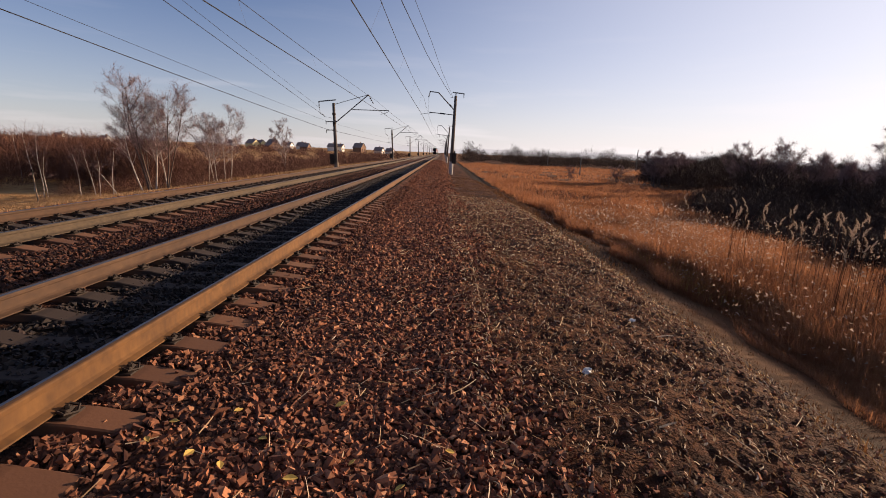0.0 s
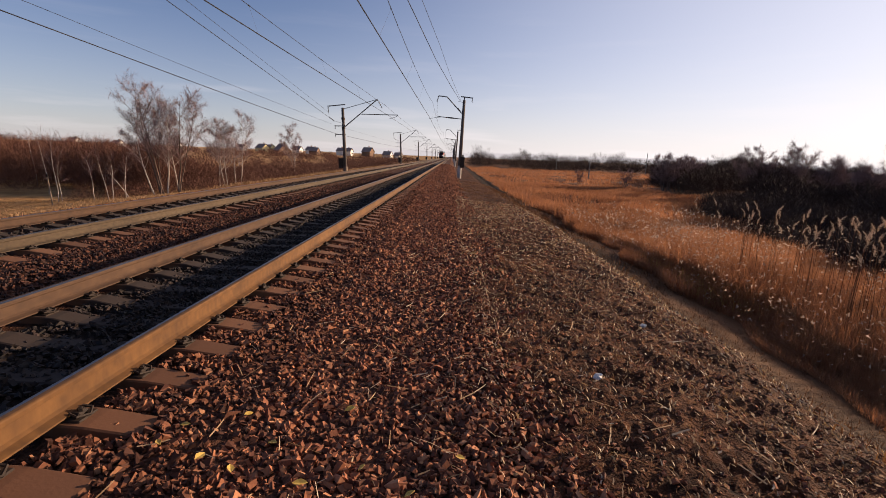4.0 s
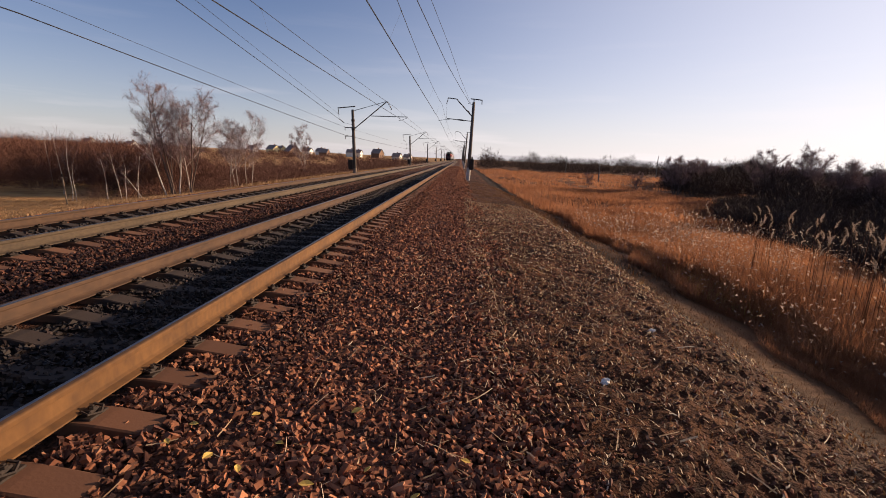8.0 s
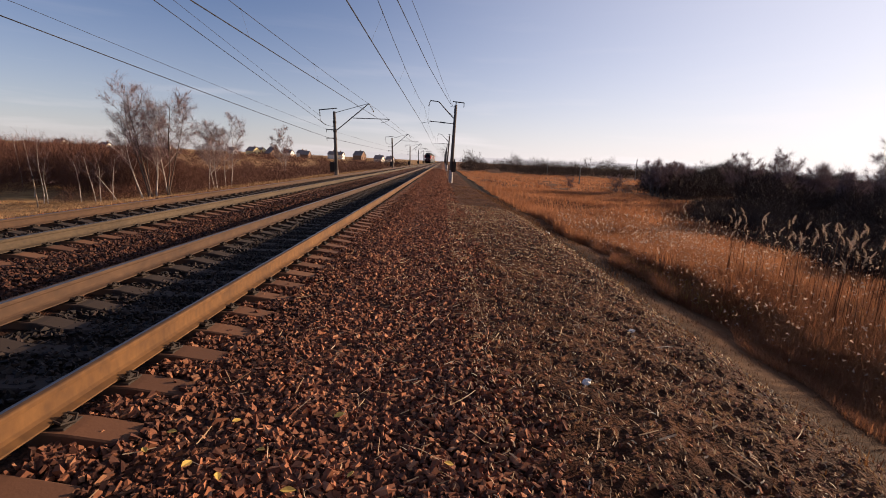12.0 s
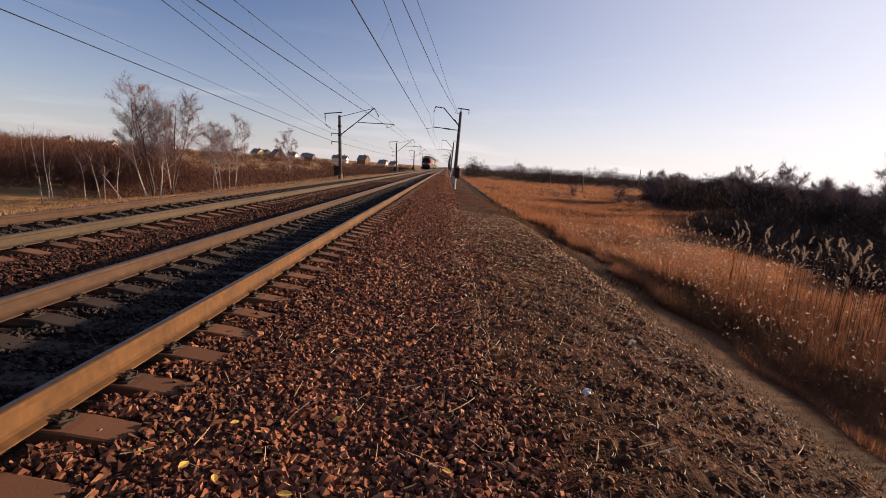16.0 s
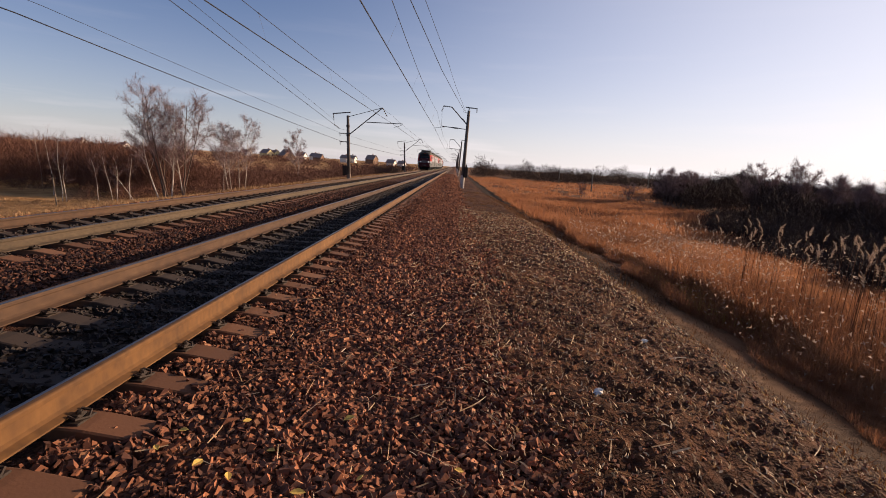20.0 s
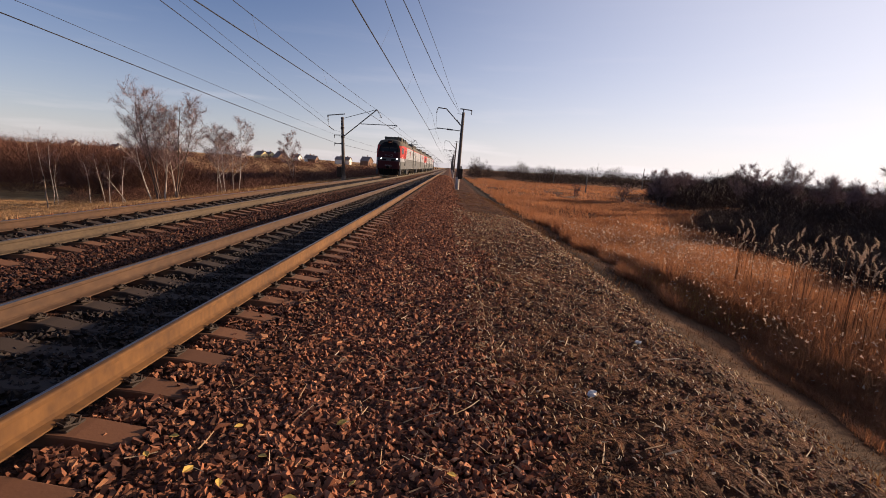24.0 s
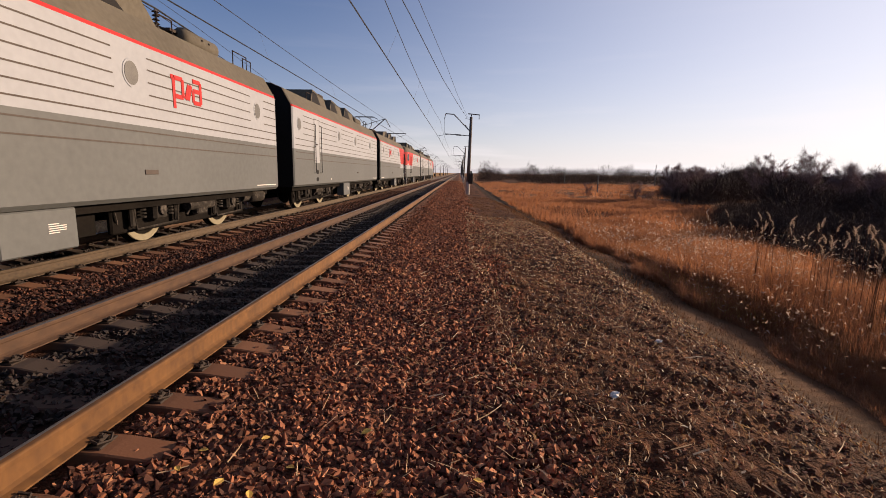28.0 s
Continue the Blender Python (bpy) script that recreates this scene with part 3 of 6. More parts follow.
def mast_left(y, lean):
    """Mast beside the far track: its bracket reaches over that track; feeder brackets on the outside."""
    t = thing("catenary_mast", "concrete catenary mast with raked bracket arm, its pole coloured dark as backlit", "mast", "catenary masts", at=pose(-11.68, y, 0, 0, lean, 0))
    z0 = float(ground_z(-11.82, y)) - 0.6
    part("pole", smooth(Solid().tube([(0, 0, z0), (0, 0, 6.07)], [0.21, 0.145], 12).mesh("pole", POLE)), None, t)
    part("footing", Solid().tube([(0, 0, z0), (0, 0, z0 + 1.2)], [0.25, 0.235], 10).mesh("footing", CONCRETE), None, t, "bare concrete foot of the mast")
    part("crossbar", Solid().add([(x, dy, z + dz) for x, z in ((-1.62, 6.2), (0.3, 6.36)) for dy in (-0.05, 0.05) for dz in (0, 0.1)], [(0, 1, 3, 2), (4, 6, 7, 5), (0, 4, 5, 1), (2, 3, 7, 6), (0, 2, 6, 4), (1, 5, 7, 3)]).mesh("crossbar", GALV), None, t)
    part("bracket", Solid().tube([(0.1, 0, 4.05), (3.78, 0, 6.92)], 0.055, 8).tube([(0.1, 0, 5.95), (3.78, 0, 6.92)], 0.03, 6).mesh("bracket", GALV), None, t)
    part("register_arm", Solid().tube([(2.0, 0, 5.40), (5.93, 0, 5.27)], 0.045, 6).tube([(5.93, 0, 5.27), (5.8, 0, 5.13), (5.4, 0, 4.98), (5.0, 0, 4.9)], 0.022, 6).mesh("register_arm", GALV), None, t)
    for z in (4.95, 4.0):
        part("pole_band", Solid().tube([(0, 0, z - 0.1), (0, 0, z + 0.1)], [0.2, 0.2], 12).mesh("pole_band", IRON), None, t)
    for z in (4.15, 3.25):
        part("feeder_bracket", Solid().box(-0.95, -0.04, z, 0.2, 0.04, z + 0.08).mesh("feeder_bracket", GALV), None, t)
        s = Solid()
        insulator(s, (-0.9, 0, z - 0.26), (-0.9, 0, z), 3, 0.06)
        part("insulator", s.mesh("insulator", PORCELAIN), None, t)
    for a, b in (((-1.56, 0, 6.2), (-1.54, 0, 5.57)), ((3.78, 0, 6.9), (4.27, 0, 6.0)), ((-1.49, 0, 5.1), (-0.95, 0, 4.69))):
        s = Solid()
        insulator(s, a, b, 4, 0.08)
        part("insulator", s.mesh("insulator", PORCELAIN), None, t)
    for a, b in (((-1.54, 0, 5.57), (-1.49, 0, 5.1)), ((-0.95, 0, 4.69), (-0.12, 0, 4.5))):
        part("stay", Solid().tube([a, b], 0.012, 4).mesh("stay", WIRE), None, t)
    part("relay_box", Solid().chamfer(-0.66, -0.22, -0.3, -0.16, 0.22, 0.75, 0.03).mesh("relay_box", IRON), None, t, "dark steel box strapped to the mast")
    return t


def mast_right(y, lean, box=True):
    t = thing("catenary_mast", "leaning concrete catenary mast with limewashed foot, its pole coloured dark as backlit", "mast", "catenary masts", at=pose(0.89, y, 0, 0, lean, 0))
    z0 = float(ground_z(0.92, y)) - 0.5
    part("pole", smooth(Solid().tube([(0, 0, z0), (0, 0, 7.35)], [0.22, 0.145], 12).mesh("pole", POLE)), None, t)
    part("footing", Solid().tube([(0, 0, z0), (0, 0, z0 + 1.9)], [0.235, 0.222], 12).mesh("footing", LIME), None, t, "limewashed foot of the mast")
    part("crossbar", Solid().add([(x, dy, z + dz) for x, z in ((-0.36, 7.64), (0.9, 7.56)) for dy in (-0.05, 0.05) for dz in (0, 0.1)], [(0, 1, 3, 2), (4, 6, 7, 5), (0, 4, 5, 1), (2, 3, 7, 6), (0, 2, 6, 4), (1, 5, 7, 3)]).box(-0.05, -0.05, 7.3, 0.05, 0.05, 7.62).mesh("crossbar", GALV), None, t)
    part("bracket", Solid().tube([(-0.1, 0, 5.9), (-1.85, 0, 7.56), (-2.77, 0, 7.62)], 0.055, 8).tube([(-0.1, 0, 7.1), (-0.62, 0, 7.2)], 0.02, 5).mesh("bracket", GALV), None, t)
    part("register_arm", Solid().tube([(-0.1, 0, 5.38), (-2.75, 0, 5.5)], 0.045, 6).tube([(-2.3, 0, 5.46), (-2.9, 0, 5.38), (-3.64, 0, 5.22)], 0.022, 6).tube([(-1.0, 0, 5.42), (-1.6, 0, 5.45)], 0.075, 8).mesh("register_arm", GALV), None, t)
    part("hanger", Solid().tube([(-2.86, 0, 7.0), (-2.8, 0, 5.5)], 0.012, 5).mesh("hanger", WIRE), None, t)
    for a, b in (((-2.75, 0, 7.6), (-2.9, 0, 7.0)), ((0.86, 0, 7.56), (0.86, 0, 7.15)), ((-0.62, 0, 6.5), (-0.3, 0, 6.15))):
        s = Solid()
        insulator(s, a, b, 4, 0.08)
        part("insulator", s.mesh("insulator", PORCELAIN), None, t)
    if box:
        part("relay_box", Solid().chamfer(0.02, -0.28, 0.25, 0.5, -0.05, 1.4, 0.03).box(0.2, -0.22, 1.4, 0.36, -0.1, 1.65).mesh("relay_box", IRON), None, t, "dark steel box strapped to the mast")
    return t


LEFT_Y = [52, 110, 167, 225, 283, 341, 399, 457]
RIGHT_Y = [52, 115, 174, 232, 290, 348, 406, 464]
for k in range(8):
    mast_left(LEFT_Y[k], [-2.6, -3.0, -1.6, -2.0, -1.5, -1.2, -1.5, -1.5][k])
    mast_right(RIGHT_Y[k], [1.4, 2.6, 2.2, 2.0, 1.6, 1.8, 1.5, 1.5][k], k == 0)
mast_left(-5.5, -1.5)
mast_right(-6.0, 1.4, False)


def hung(knots, sag):
    """Points of a wire through its supports (x, y, z), sagging between them."""
    pts = []
    for (x0, y0, z0), (x1, y1, z1) in zip(knots, knots[1:]):
        for j in range(9):
            u = j / 9
            pts.append((x0 + (x1 - x0) * u, y0 + (y1 - y0) * u, z0 + (z1 - z0) * u - 4 * sag * u * (1 - u)))
    return pts + [knots[-1]]


def wire(name, knots, sag, label, r=0.012, parent=None):
    me = Solid().tube(hung(knots, sag), r, 5).mesh(name, WIRE)
    if parent:
        return part(name, me, None, parent, label)
    return tagged(new(name, me), label, "wire", "overhead wires")


def catenary(ys, x_mess, x_cont, z_mess, sag):
    t = thing("overhead_line", "contact wire hung by droppers from a sagging messenger wire", "overhead line", "overhead wires")
    zig = [0.12 * (-1) ** k for k in range(len(ys))]
    wire("contact_wire", [(x_cont + d, y, CONTACT) for d, y in zip(zig, ys)], 0.02, "", 0.019, t)
    wire("messenger_wire", [(x_mess, y, z_mess) for y in ys], sag, "", 0.012, t)
    for (y0, y1), (a, b) in list(zip(zip(ys, ys[1:]), zip(zig, zig[1:])))[:5]:
        for u in (0.08, 0.24, 0.4, 0.56, 0.72, 0.9):
            y, z = y0 + (y1 - y0) * u, z_mess - 4 * sag * u * (1 - u)
            s = Solid().tube([(x_mess, y, z), (x_cont + a + (b - a) * u, y, CONTACT)], 0.003, 3, False).tube([(x_mess, y - 0.06, z), (x_mess, y + 0.06, z)], 0.022, 5)
            part("dropper", s.mesh("dropper", WIRE), None, t)


catenary([-65, -6] + RIGHT_Y, -2.3, -2.65, MESSENGER, 0.78)
catenary([-65, -5.5] + LEFT_Y, -7.3, -7.0, 6.45, 0.2)
wire("feeder_wire", [(-12.75, -60, 5.8), (-12.9, 14, 4.92), (-12.75, 52, 3.35)] + [(-12.7, y, 3.1) for y in LEFT_Y[1:]], 0.06, "dark feeder wire on outside brackets of the masts", 0.019)
wire("feeder_wire", [(-12.75, -60, 6.3), (-12.9, 15, 5.4), (-12.75, 52, 4.2)] + [(-12.7, y, 4.0) for y in LEFT_Y[1:]], 0.06, "thin feeder wire on the upper mast brackets", 0.009)
wire("anchor_wire", [(-9.6, -40, 11.4), (-11.8, 20, 7.15), (-13.0, 52, 4.75)], 0.0, "dark anchor wire slanting down to a mast", 0.017)
wire("anchor_wire", [(-7.8, -40, 9.9), (-10.9, 20, 7.1), (-13.4, 52, 5.5)], 0.0, "thin anchor wire slanting down to a mast", 0.009)
wire("anchor_wire", [(-6.2, -25, 8.9), (-2.26, 20.6, 7.9), (-1.33, 32.4, 7.6), (-0.36, 43, 7.48), (0.6, 52, 7.3)], 0.0, "dark anchor wire slanting from a mast", 0.019)
wire("anchor_wire", [(-5.3, -25, 9.0), (-1.65, 20.5, 7.9), (-1.0, 29.4, 7.83), (-0.38, 38.6, 7.6), (0.75, 52, 7.2)], 0.0, "thin anchor wire slanting from a mast", 0.011)


# ---- grass ----
def blades(rng, x, y, z, h, w, bend):
    """Tapered, bent blades: five corners each."""
    n = len(x)
    a = rng.uniform(0, 2 * math.pi, n)
    d = np.stack([np.cos(a), np.sin(a), np.zeros(n)], -1)
    s = np.stack([-np.sin(a), np.cos(a), np.zeros(n)], -1)
    p = np.stack([x, y, z], -1)
    b1, b2 = (bend * h * 0.34)[:, None], (bend * h * 0.95)[:, None]
    up = np.array([0, 0, 1.0])
    hz = h[:, None]
    m = p + up * hz * 0.55 + d * b1
    t = p + up * hz * (1 - 0.25 * np.abs(bend))[:, None] + d * b2
    W = (w / 2)[:, None]
    v = np.stack([p - s * W, p + s * W, m + s * W * 0.8, m - s * W * 0.8, t], 1)
    o = 5 * np.arange(n)[:, None]
    tri = np.concatenate([o + [0, 1, 2], o + [0, 2, 3], o + [3, 2, 4]], 0)
    return v.reshape(-1, 3), tri


def meadow(name, rng, label, mat, runs):
    V, F, n0 = [], [], 0
    for x0, x1, y0, y1, count, h0, h1, w, bend, edge in runs:
        cx, cy = rng.uniform(x0, x1, count // 9 + 1), rng.uniform(y0, y1, count // 9 + 1)
        x = (cx[:, None] + rng.normal(0, 0.10 + w * 3, (len(cx), 9))).ravel()
        y = (cy[:, None] + rng.normal(0, 0.10 + w * 3, (len(cx), 9))).ravel()
        keep = x > edge + 0.25 * np.sin(y * 0.8) + 0.2 * np.sin(y * 2.1) if edge is not None else np.ones(len(x), bool)
        x, y = x[keep], y[keep]
        patch = 0.75 + 0.25 * np.sin(x * 0.55 + 1.7 * np.sin(y * 0.23)) * np.sin(y * 0.31)
        h = rng.uniform(h0, h1, len(x)) * patch
        v, f = blades(rng, x, y, ground_z(x, y) - 0.02, h, w * rng.uniform(0.6, 1.4, len(x)), np.clip(rng.normal(0.3, bend * 1.15, len(x)), -1.5, 1.5))
        V.append(v)
        F.append(f + n0)
        n0 += len(v)
    ob = new(name, bulk(name, np.concatenate(V), np.concatenate(F), mat))
    return tagged(ob, label, "grass", kind="stuff")


rng = np.random.default_rng(11)
meadow("dry_grass", rng, "tall dry orange-brown meadow grass beyond the ditch", STRAW, [
    (5.4, 6.6, 0.5, 11.0, 26000, 0.15, 0.45, 0.006, 0.9, 5.85), (5.9, 7.4, 0.5, 11.0, 44000, 0.35, 0.72, 0.006, 0.85, 6.35), (4.9, 7.3, 11.0, 20.0, 34000, 0.2, 0.62, 0.009, 0.85, 5.75),
    (6.8, 9.8, 0.5, 13.0, 120000, 0.5, 1.12, 0.006, 0.85, 6.9), (6.4, 10.0, 13.0, 20.0, 34000, 0.5, 1.0, 0.014, 0.55, 6.4), (4.6, 12.0, 18.0, 30.0, 34000, 0.5, 0.95, 0.018, 0.5, 5.9),
    (8.6, 12.0, 11.0, 18.0, 15000, 0.45, 0.9, 0.016, 0.5, None), (4.4, 24.0, 30.0, 62.0, 34000, 0.35, 0.75, 0.03, 0.45, 5.0), (12.0, 26.0, 14.0, 60.0, 26000, 0.35, 0.7, 0.035, 0.45, None), (4.4, 70.0, 60.0, 160.0, 36000, 0.3, 0.7, 0.09, 0.4, 4.8)])
meadow("yellow_grass", rng, "yellowed grass tufts on the far lip of the ditch", YELLOW, [(5.7, 7.6, 10.0, 17.0, 5200, 0.2, 0.6, 0.010, 0.8, 6.1)])
n = 1400
cx, cy = np.repeat(rng.uniform(7.2, 9.4, 28), 50), np.repeat(rng.uniform(12.0, 19.0, 28), 50)
lp = np.stack([cx + rng.normal(0, 0.22, n), cy + rng.normal(0, 0.22, n), np.zeros(n)], -1)
lp[:, 2] = ground_z(lp[:, 0], lp[:, 1]) + 0.35 + 0.85 * rng.uniform(0, 1, n) ** 0.7
lv = lp[:, None] + rng.normal(0, 0.022, (n, 3, 3)) * [1.1, 1.1, 0.7]
tagged(new("pale_leaves", bulk("pale_leaves", lv.reshape(-1, 3), np.arange(3 * n).reshape(-1, 3), PLUME)), "pale dry leaves on weeds among the meadow grass", "weeds", kind="stuff")
# scattered pale specks paint the glints of light on the grass
n = 6000
sx, sy = 6.0 + rng.uniform(0, 1, n) ** 1.3 * 7, 1 + rng.uniform(0, 1, n) ** 1.3 * 24
sp = np.stack([sx, sy, ground_z(sx, sy) + rng.uniform(0.15, 1.05, n)], -1)
sv = sp[:, None] + rng.normal(0, 0.012, (n, 3, 3)) * (1 + sy / 10)[:, None, None]
tagged(new("seed_heads", bulk("seed_heads", sv.reshape(-1, 3), np.arange(3 * n).reshape(-1, 3), PLUME)), "pale specks that stand for glints on the dry grass", "grass", kind="stuff")
meadow("meadow_grass", rng, "short tan winter grass beside the embankment", TAN, [(-36, -13.6, 8, 34, 52000, 0.08, 0.24, 0.022, 0.6, None), (-26, -12.5, 34, 90, 16000, 0.2, 0.5, 0.04, 0.5, None)])
meadow("verge_weeds", rng, "sparse short withered weeds on the dirt verge", WEED, [(0.5, 3.3, 1.0, 7.0, 3600, 0.02, 0.09, 0.006, 0.9, None), (0.4, 3.4, 7.0, 18.0, 3600, 0.03, 0.10, 0.010, 0.9, None), (0.3, 3.3, 18.0, 45.0, 7000, 0.04, 0.12, 0.02, 0.9, None), (2.9, 5.9, 1.0, 12.0, 7000, 0.04, 0.18, 0.008, 0.9, None), (2.9, 5.8, 12.0, 40.0, 9000, 0.06, 0.3, 0.016, 0.9, None)])


def lying(rng, x0, x1, y0, y1, n, lo, hi, w):
    """Straws lying about: narrow bent strips on the ground."""
    x, y, a = rng.uniform(x0, x1, n), rng.uniform(y0, y1, n), rng.uniform(0, math.pi, n)
    ln = rng.uniform(lo, hi, n) * rng.uniform(0.3, 1, n)
    d, s = np.stack([np.cos(a), np.sin(a)], -1) * ln[:, None] / 2, np.stack([-np.sin(a), np.cos(a)], -1) * (w * rng.uniform(0.5, 1.3, n))[:, None] / 2
    p = np.stack([x, y], -1)
    pts = [p - d - s, p - d + s, p + s + d * 0.05, p - s + d * 0.05, p + d * 0.95 + s * 0.4 + s * 2, p + d - s * 0.4 + s * 2]
    lift, roll = rng.uniform(0.0, 0.03, n), rng.uniform(-1.0, 1.6, n) * w
    v = np.stack([np.concatenate([q, (np.maximum(ground_z(q[:, 0], q[:, 1]), np.where(q[:, 0] < 0.5, ballast_height(q[:, 0], q[:, 1]) + 0.02, -9)) + 0.012 + lift * k + roll * r)[:, None]], 1) for q, k, r in zip(pts, (0, 0, 0.6, 0.6, 1.0, 1.0), (0, 1, 1, 0, 1, 0))], 1)
    o = 6 * np.arange(n)[:, None]
    return v.reshape(-1, 3), np.concatenate([o + [0, 1, 2, 3], o + [3, 2, 4, 5]], 0)


V, F, n0 = [], [], 0
for run in ((0.3, 3.2, 1.0, 7.0, 3800, 0.012, 0.06, 0.009), (0.2, 3.3, 7.0, 20.0, 4200, 0.02, 0.09, 0.014), (-0.6, 0.6, 1.2, 9.0, 500, 0.05, 0.2, 0.005), (0.3, 3.1, 1.0, 6.0, 70, 0.15, 0.3, 0.007), (-1.6, -0.4, 1.5, 8.0, 160, 0.05, 0.25, 0.004)):
    v, f = lying(rng, *run)
    V.append(v)
    F.append(f + n0)
    n0 += len(v)
tagged(new("straw_litter", bulk("straw_litter", np.concatenate(V), np.concatenate(F), PALE_STRAW)), "pale broken straw scattered over the verge", "straw", kind="stuff")
gx1, gy1 = rng.uniform(0.4, 3.2, 9000), 1.0 + rng.uniform(0, 1, 9000) ** 1.6 * 19
v, f = stones(rng, gx1, gy1, ground_z(gx1, gy1) + 0.004, rng.uniform(0.009, 0.034, 9000) * (1 + gy1 / 30))
tagged(new("loose_gravel", bulk("loose_gravel", v, f, STONE)), "small loose gravel on the dirt verge", "gravel", kind="stuff")

# ---- reeds ----
def reed_mesh(rng, h, name):
    s = Solid()
    lean = rng.uniform(-0.1, 0.1, 2)
    top = Vector((lean[0] * h, lean[1] * h, h))
    s.tube([(0, 0, 0), (lean[0] * h * 0.4, lean[1] * h * 0.4, h * 0.5), top], [0.006, 0.005, 0.003], 4, False)
    stem = s.mesh("stem", WEED)
    n = 46
    v, f = [], []
    side = rng.uniform(0, 2 * math.pi)
    for k in range(n):
        u = k / n
        droop = Vector((math.cos(side), math.sin(side), 0)) * (0.09 * u * u)
        p = top + Vector((0, 0, -0.04 + 0.25 * u - 0.05 * u * u)) + droop
        r = 0.046 * math.sin(math.pi * min(1, 0.12 + u * 0.9)) + 0.006
        a = rng.uniform(0, 2 * math.pi)
        e = p + Vector((math.cos(a) * r + math.cos(side) * 0.03, math.sin(a) * r + math.sin(side) * 0.03, rng.uniform(0.0, 0.05)))
        w = Vector((-math.sin(a), math.cos(a), 0.3)) * 0.012
        v += [p - w, p + w, e]
        f.append((3 * k, 3 * k + 1, 3 * k + 2))
    return stem, bulk("plume", [tuple(q) for q in v], f, PLUME)


REEDS = [reed_mesh(rng, h, "reed") for h in (1.65, 1.85, 2.0, 2.15, 1.75, 1.95)]
spots = [(rng.uniform(7.3, 9.6), rng.uniform(5.6, 10.0)) for k in range(85)] + [(rng.uniform(7.6, 9.6), rng.uniform(9.5, 13)) for k in range(26)] + [(rng.uniform(8.5, 11.0), rng.uniform(7.0, 11)) for k in range(26)] + [(rng.uniform(7.4, 9.0), rng.uniform(12, 17)) for k in range(10)]
for k, (x, y) in enumerate(spots):
    stem, plume = REEDS[k % 6]
    t = thing("reed", "tall dry reed with a pale feathery plume", "reed", "reeds", at=pose(x, y, float(ground_z(x, y)) - 0.03, 0, 0, rng.uniform(0, 360)))
    part("stem", stem, None, t)
    part("plume", plume, None, t, "pale feathery seed head")

# ---- trees ----
def twig_mesh(name, twigs, w, mat):
    """Fine twigs: flat, pointed slips, crossed at random."""
    v, f = [], []
    for a, b, c in twigs:
        s = (c - a).cross(Vector((random.uniform(-1, 1), random.uniform(-1, 1), random.uniform(-1, 1)))).normalized() * w
        n = len(v)
        v += [a - s, a + s, b + s * 0.7, b - s * 0.7, c]
        f += [(n, n + 1, n + 2), (n, n + 2, n + 3), (n + 3, n + 2, n + 4)]
    return bulk(name, [tuple(p) for p in v], f, mat)


def brush(rng, x, y, h, spread, n, w, long=0.012):
    """Twigs of one bush: short slips that fill a dome, and a few longer stems."""
    d = rng.normal(size=(n, 3))
    d /= np.linalg.norm(d, axis=1)[:, None]
    d[:, 2] = np.abs(d[:, 2])
    r = rng.uniform(0.05, 1, n) ** 0.45
    g = ground_z(x, y)
    c = np.stack([x + d[:, 0] * r * spread, y + d[:, 1] * r * spread, g + h * (0.04 + 0.86 * r * d[:, 2] ** 0.8)], -1)
    way = d * [0.5, 0.5, 0.3] + [0, 0, 0.45] + rng.normal(0, 0.45, (n, 3))
    ln = h * rng.uniform(0.05, 0.17, n)
    stem = rng.uniform(size=n) < long
    ln = np.where(stem, h * rng.uniform(0.25, 0.42, n), ln)
    c[:, 2] = np.where(stem, g + 0.1 * h, c[:, 2])
    tip = c + way * ln[:, None]
    s = np.cross(tip - c, rng.normal(size=(n, 3)))
    s = s / (np.linalg.norm(s, axis=1)[:, None] + 1e-9) * (w * np.where(stem, 1.3, 1.0))[:, None]
    return np.stack([c - s, c + s, tip], 1).reshape(-1, 3), np.arange(3 * n).reshape(-1, 3)


def brushwood(name, rng, label, mat, spots, n, w):
    V, F, n0 = [], [], 0
    for x, y, h, sp in spots:
        v, f = brush(rng, x, y, h, sp, n, w, 0.003 if mat is SHADED_TWIG else 0.005)
        V.append(v)
        F.append(f + n0)
        n0 += len(v)
    return tagged(new(name, bulk(name, np.concatenate(V), np.concatenate(F), mat)), label, "bushes", kind="stuff")


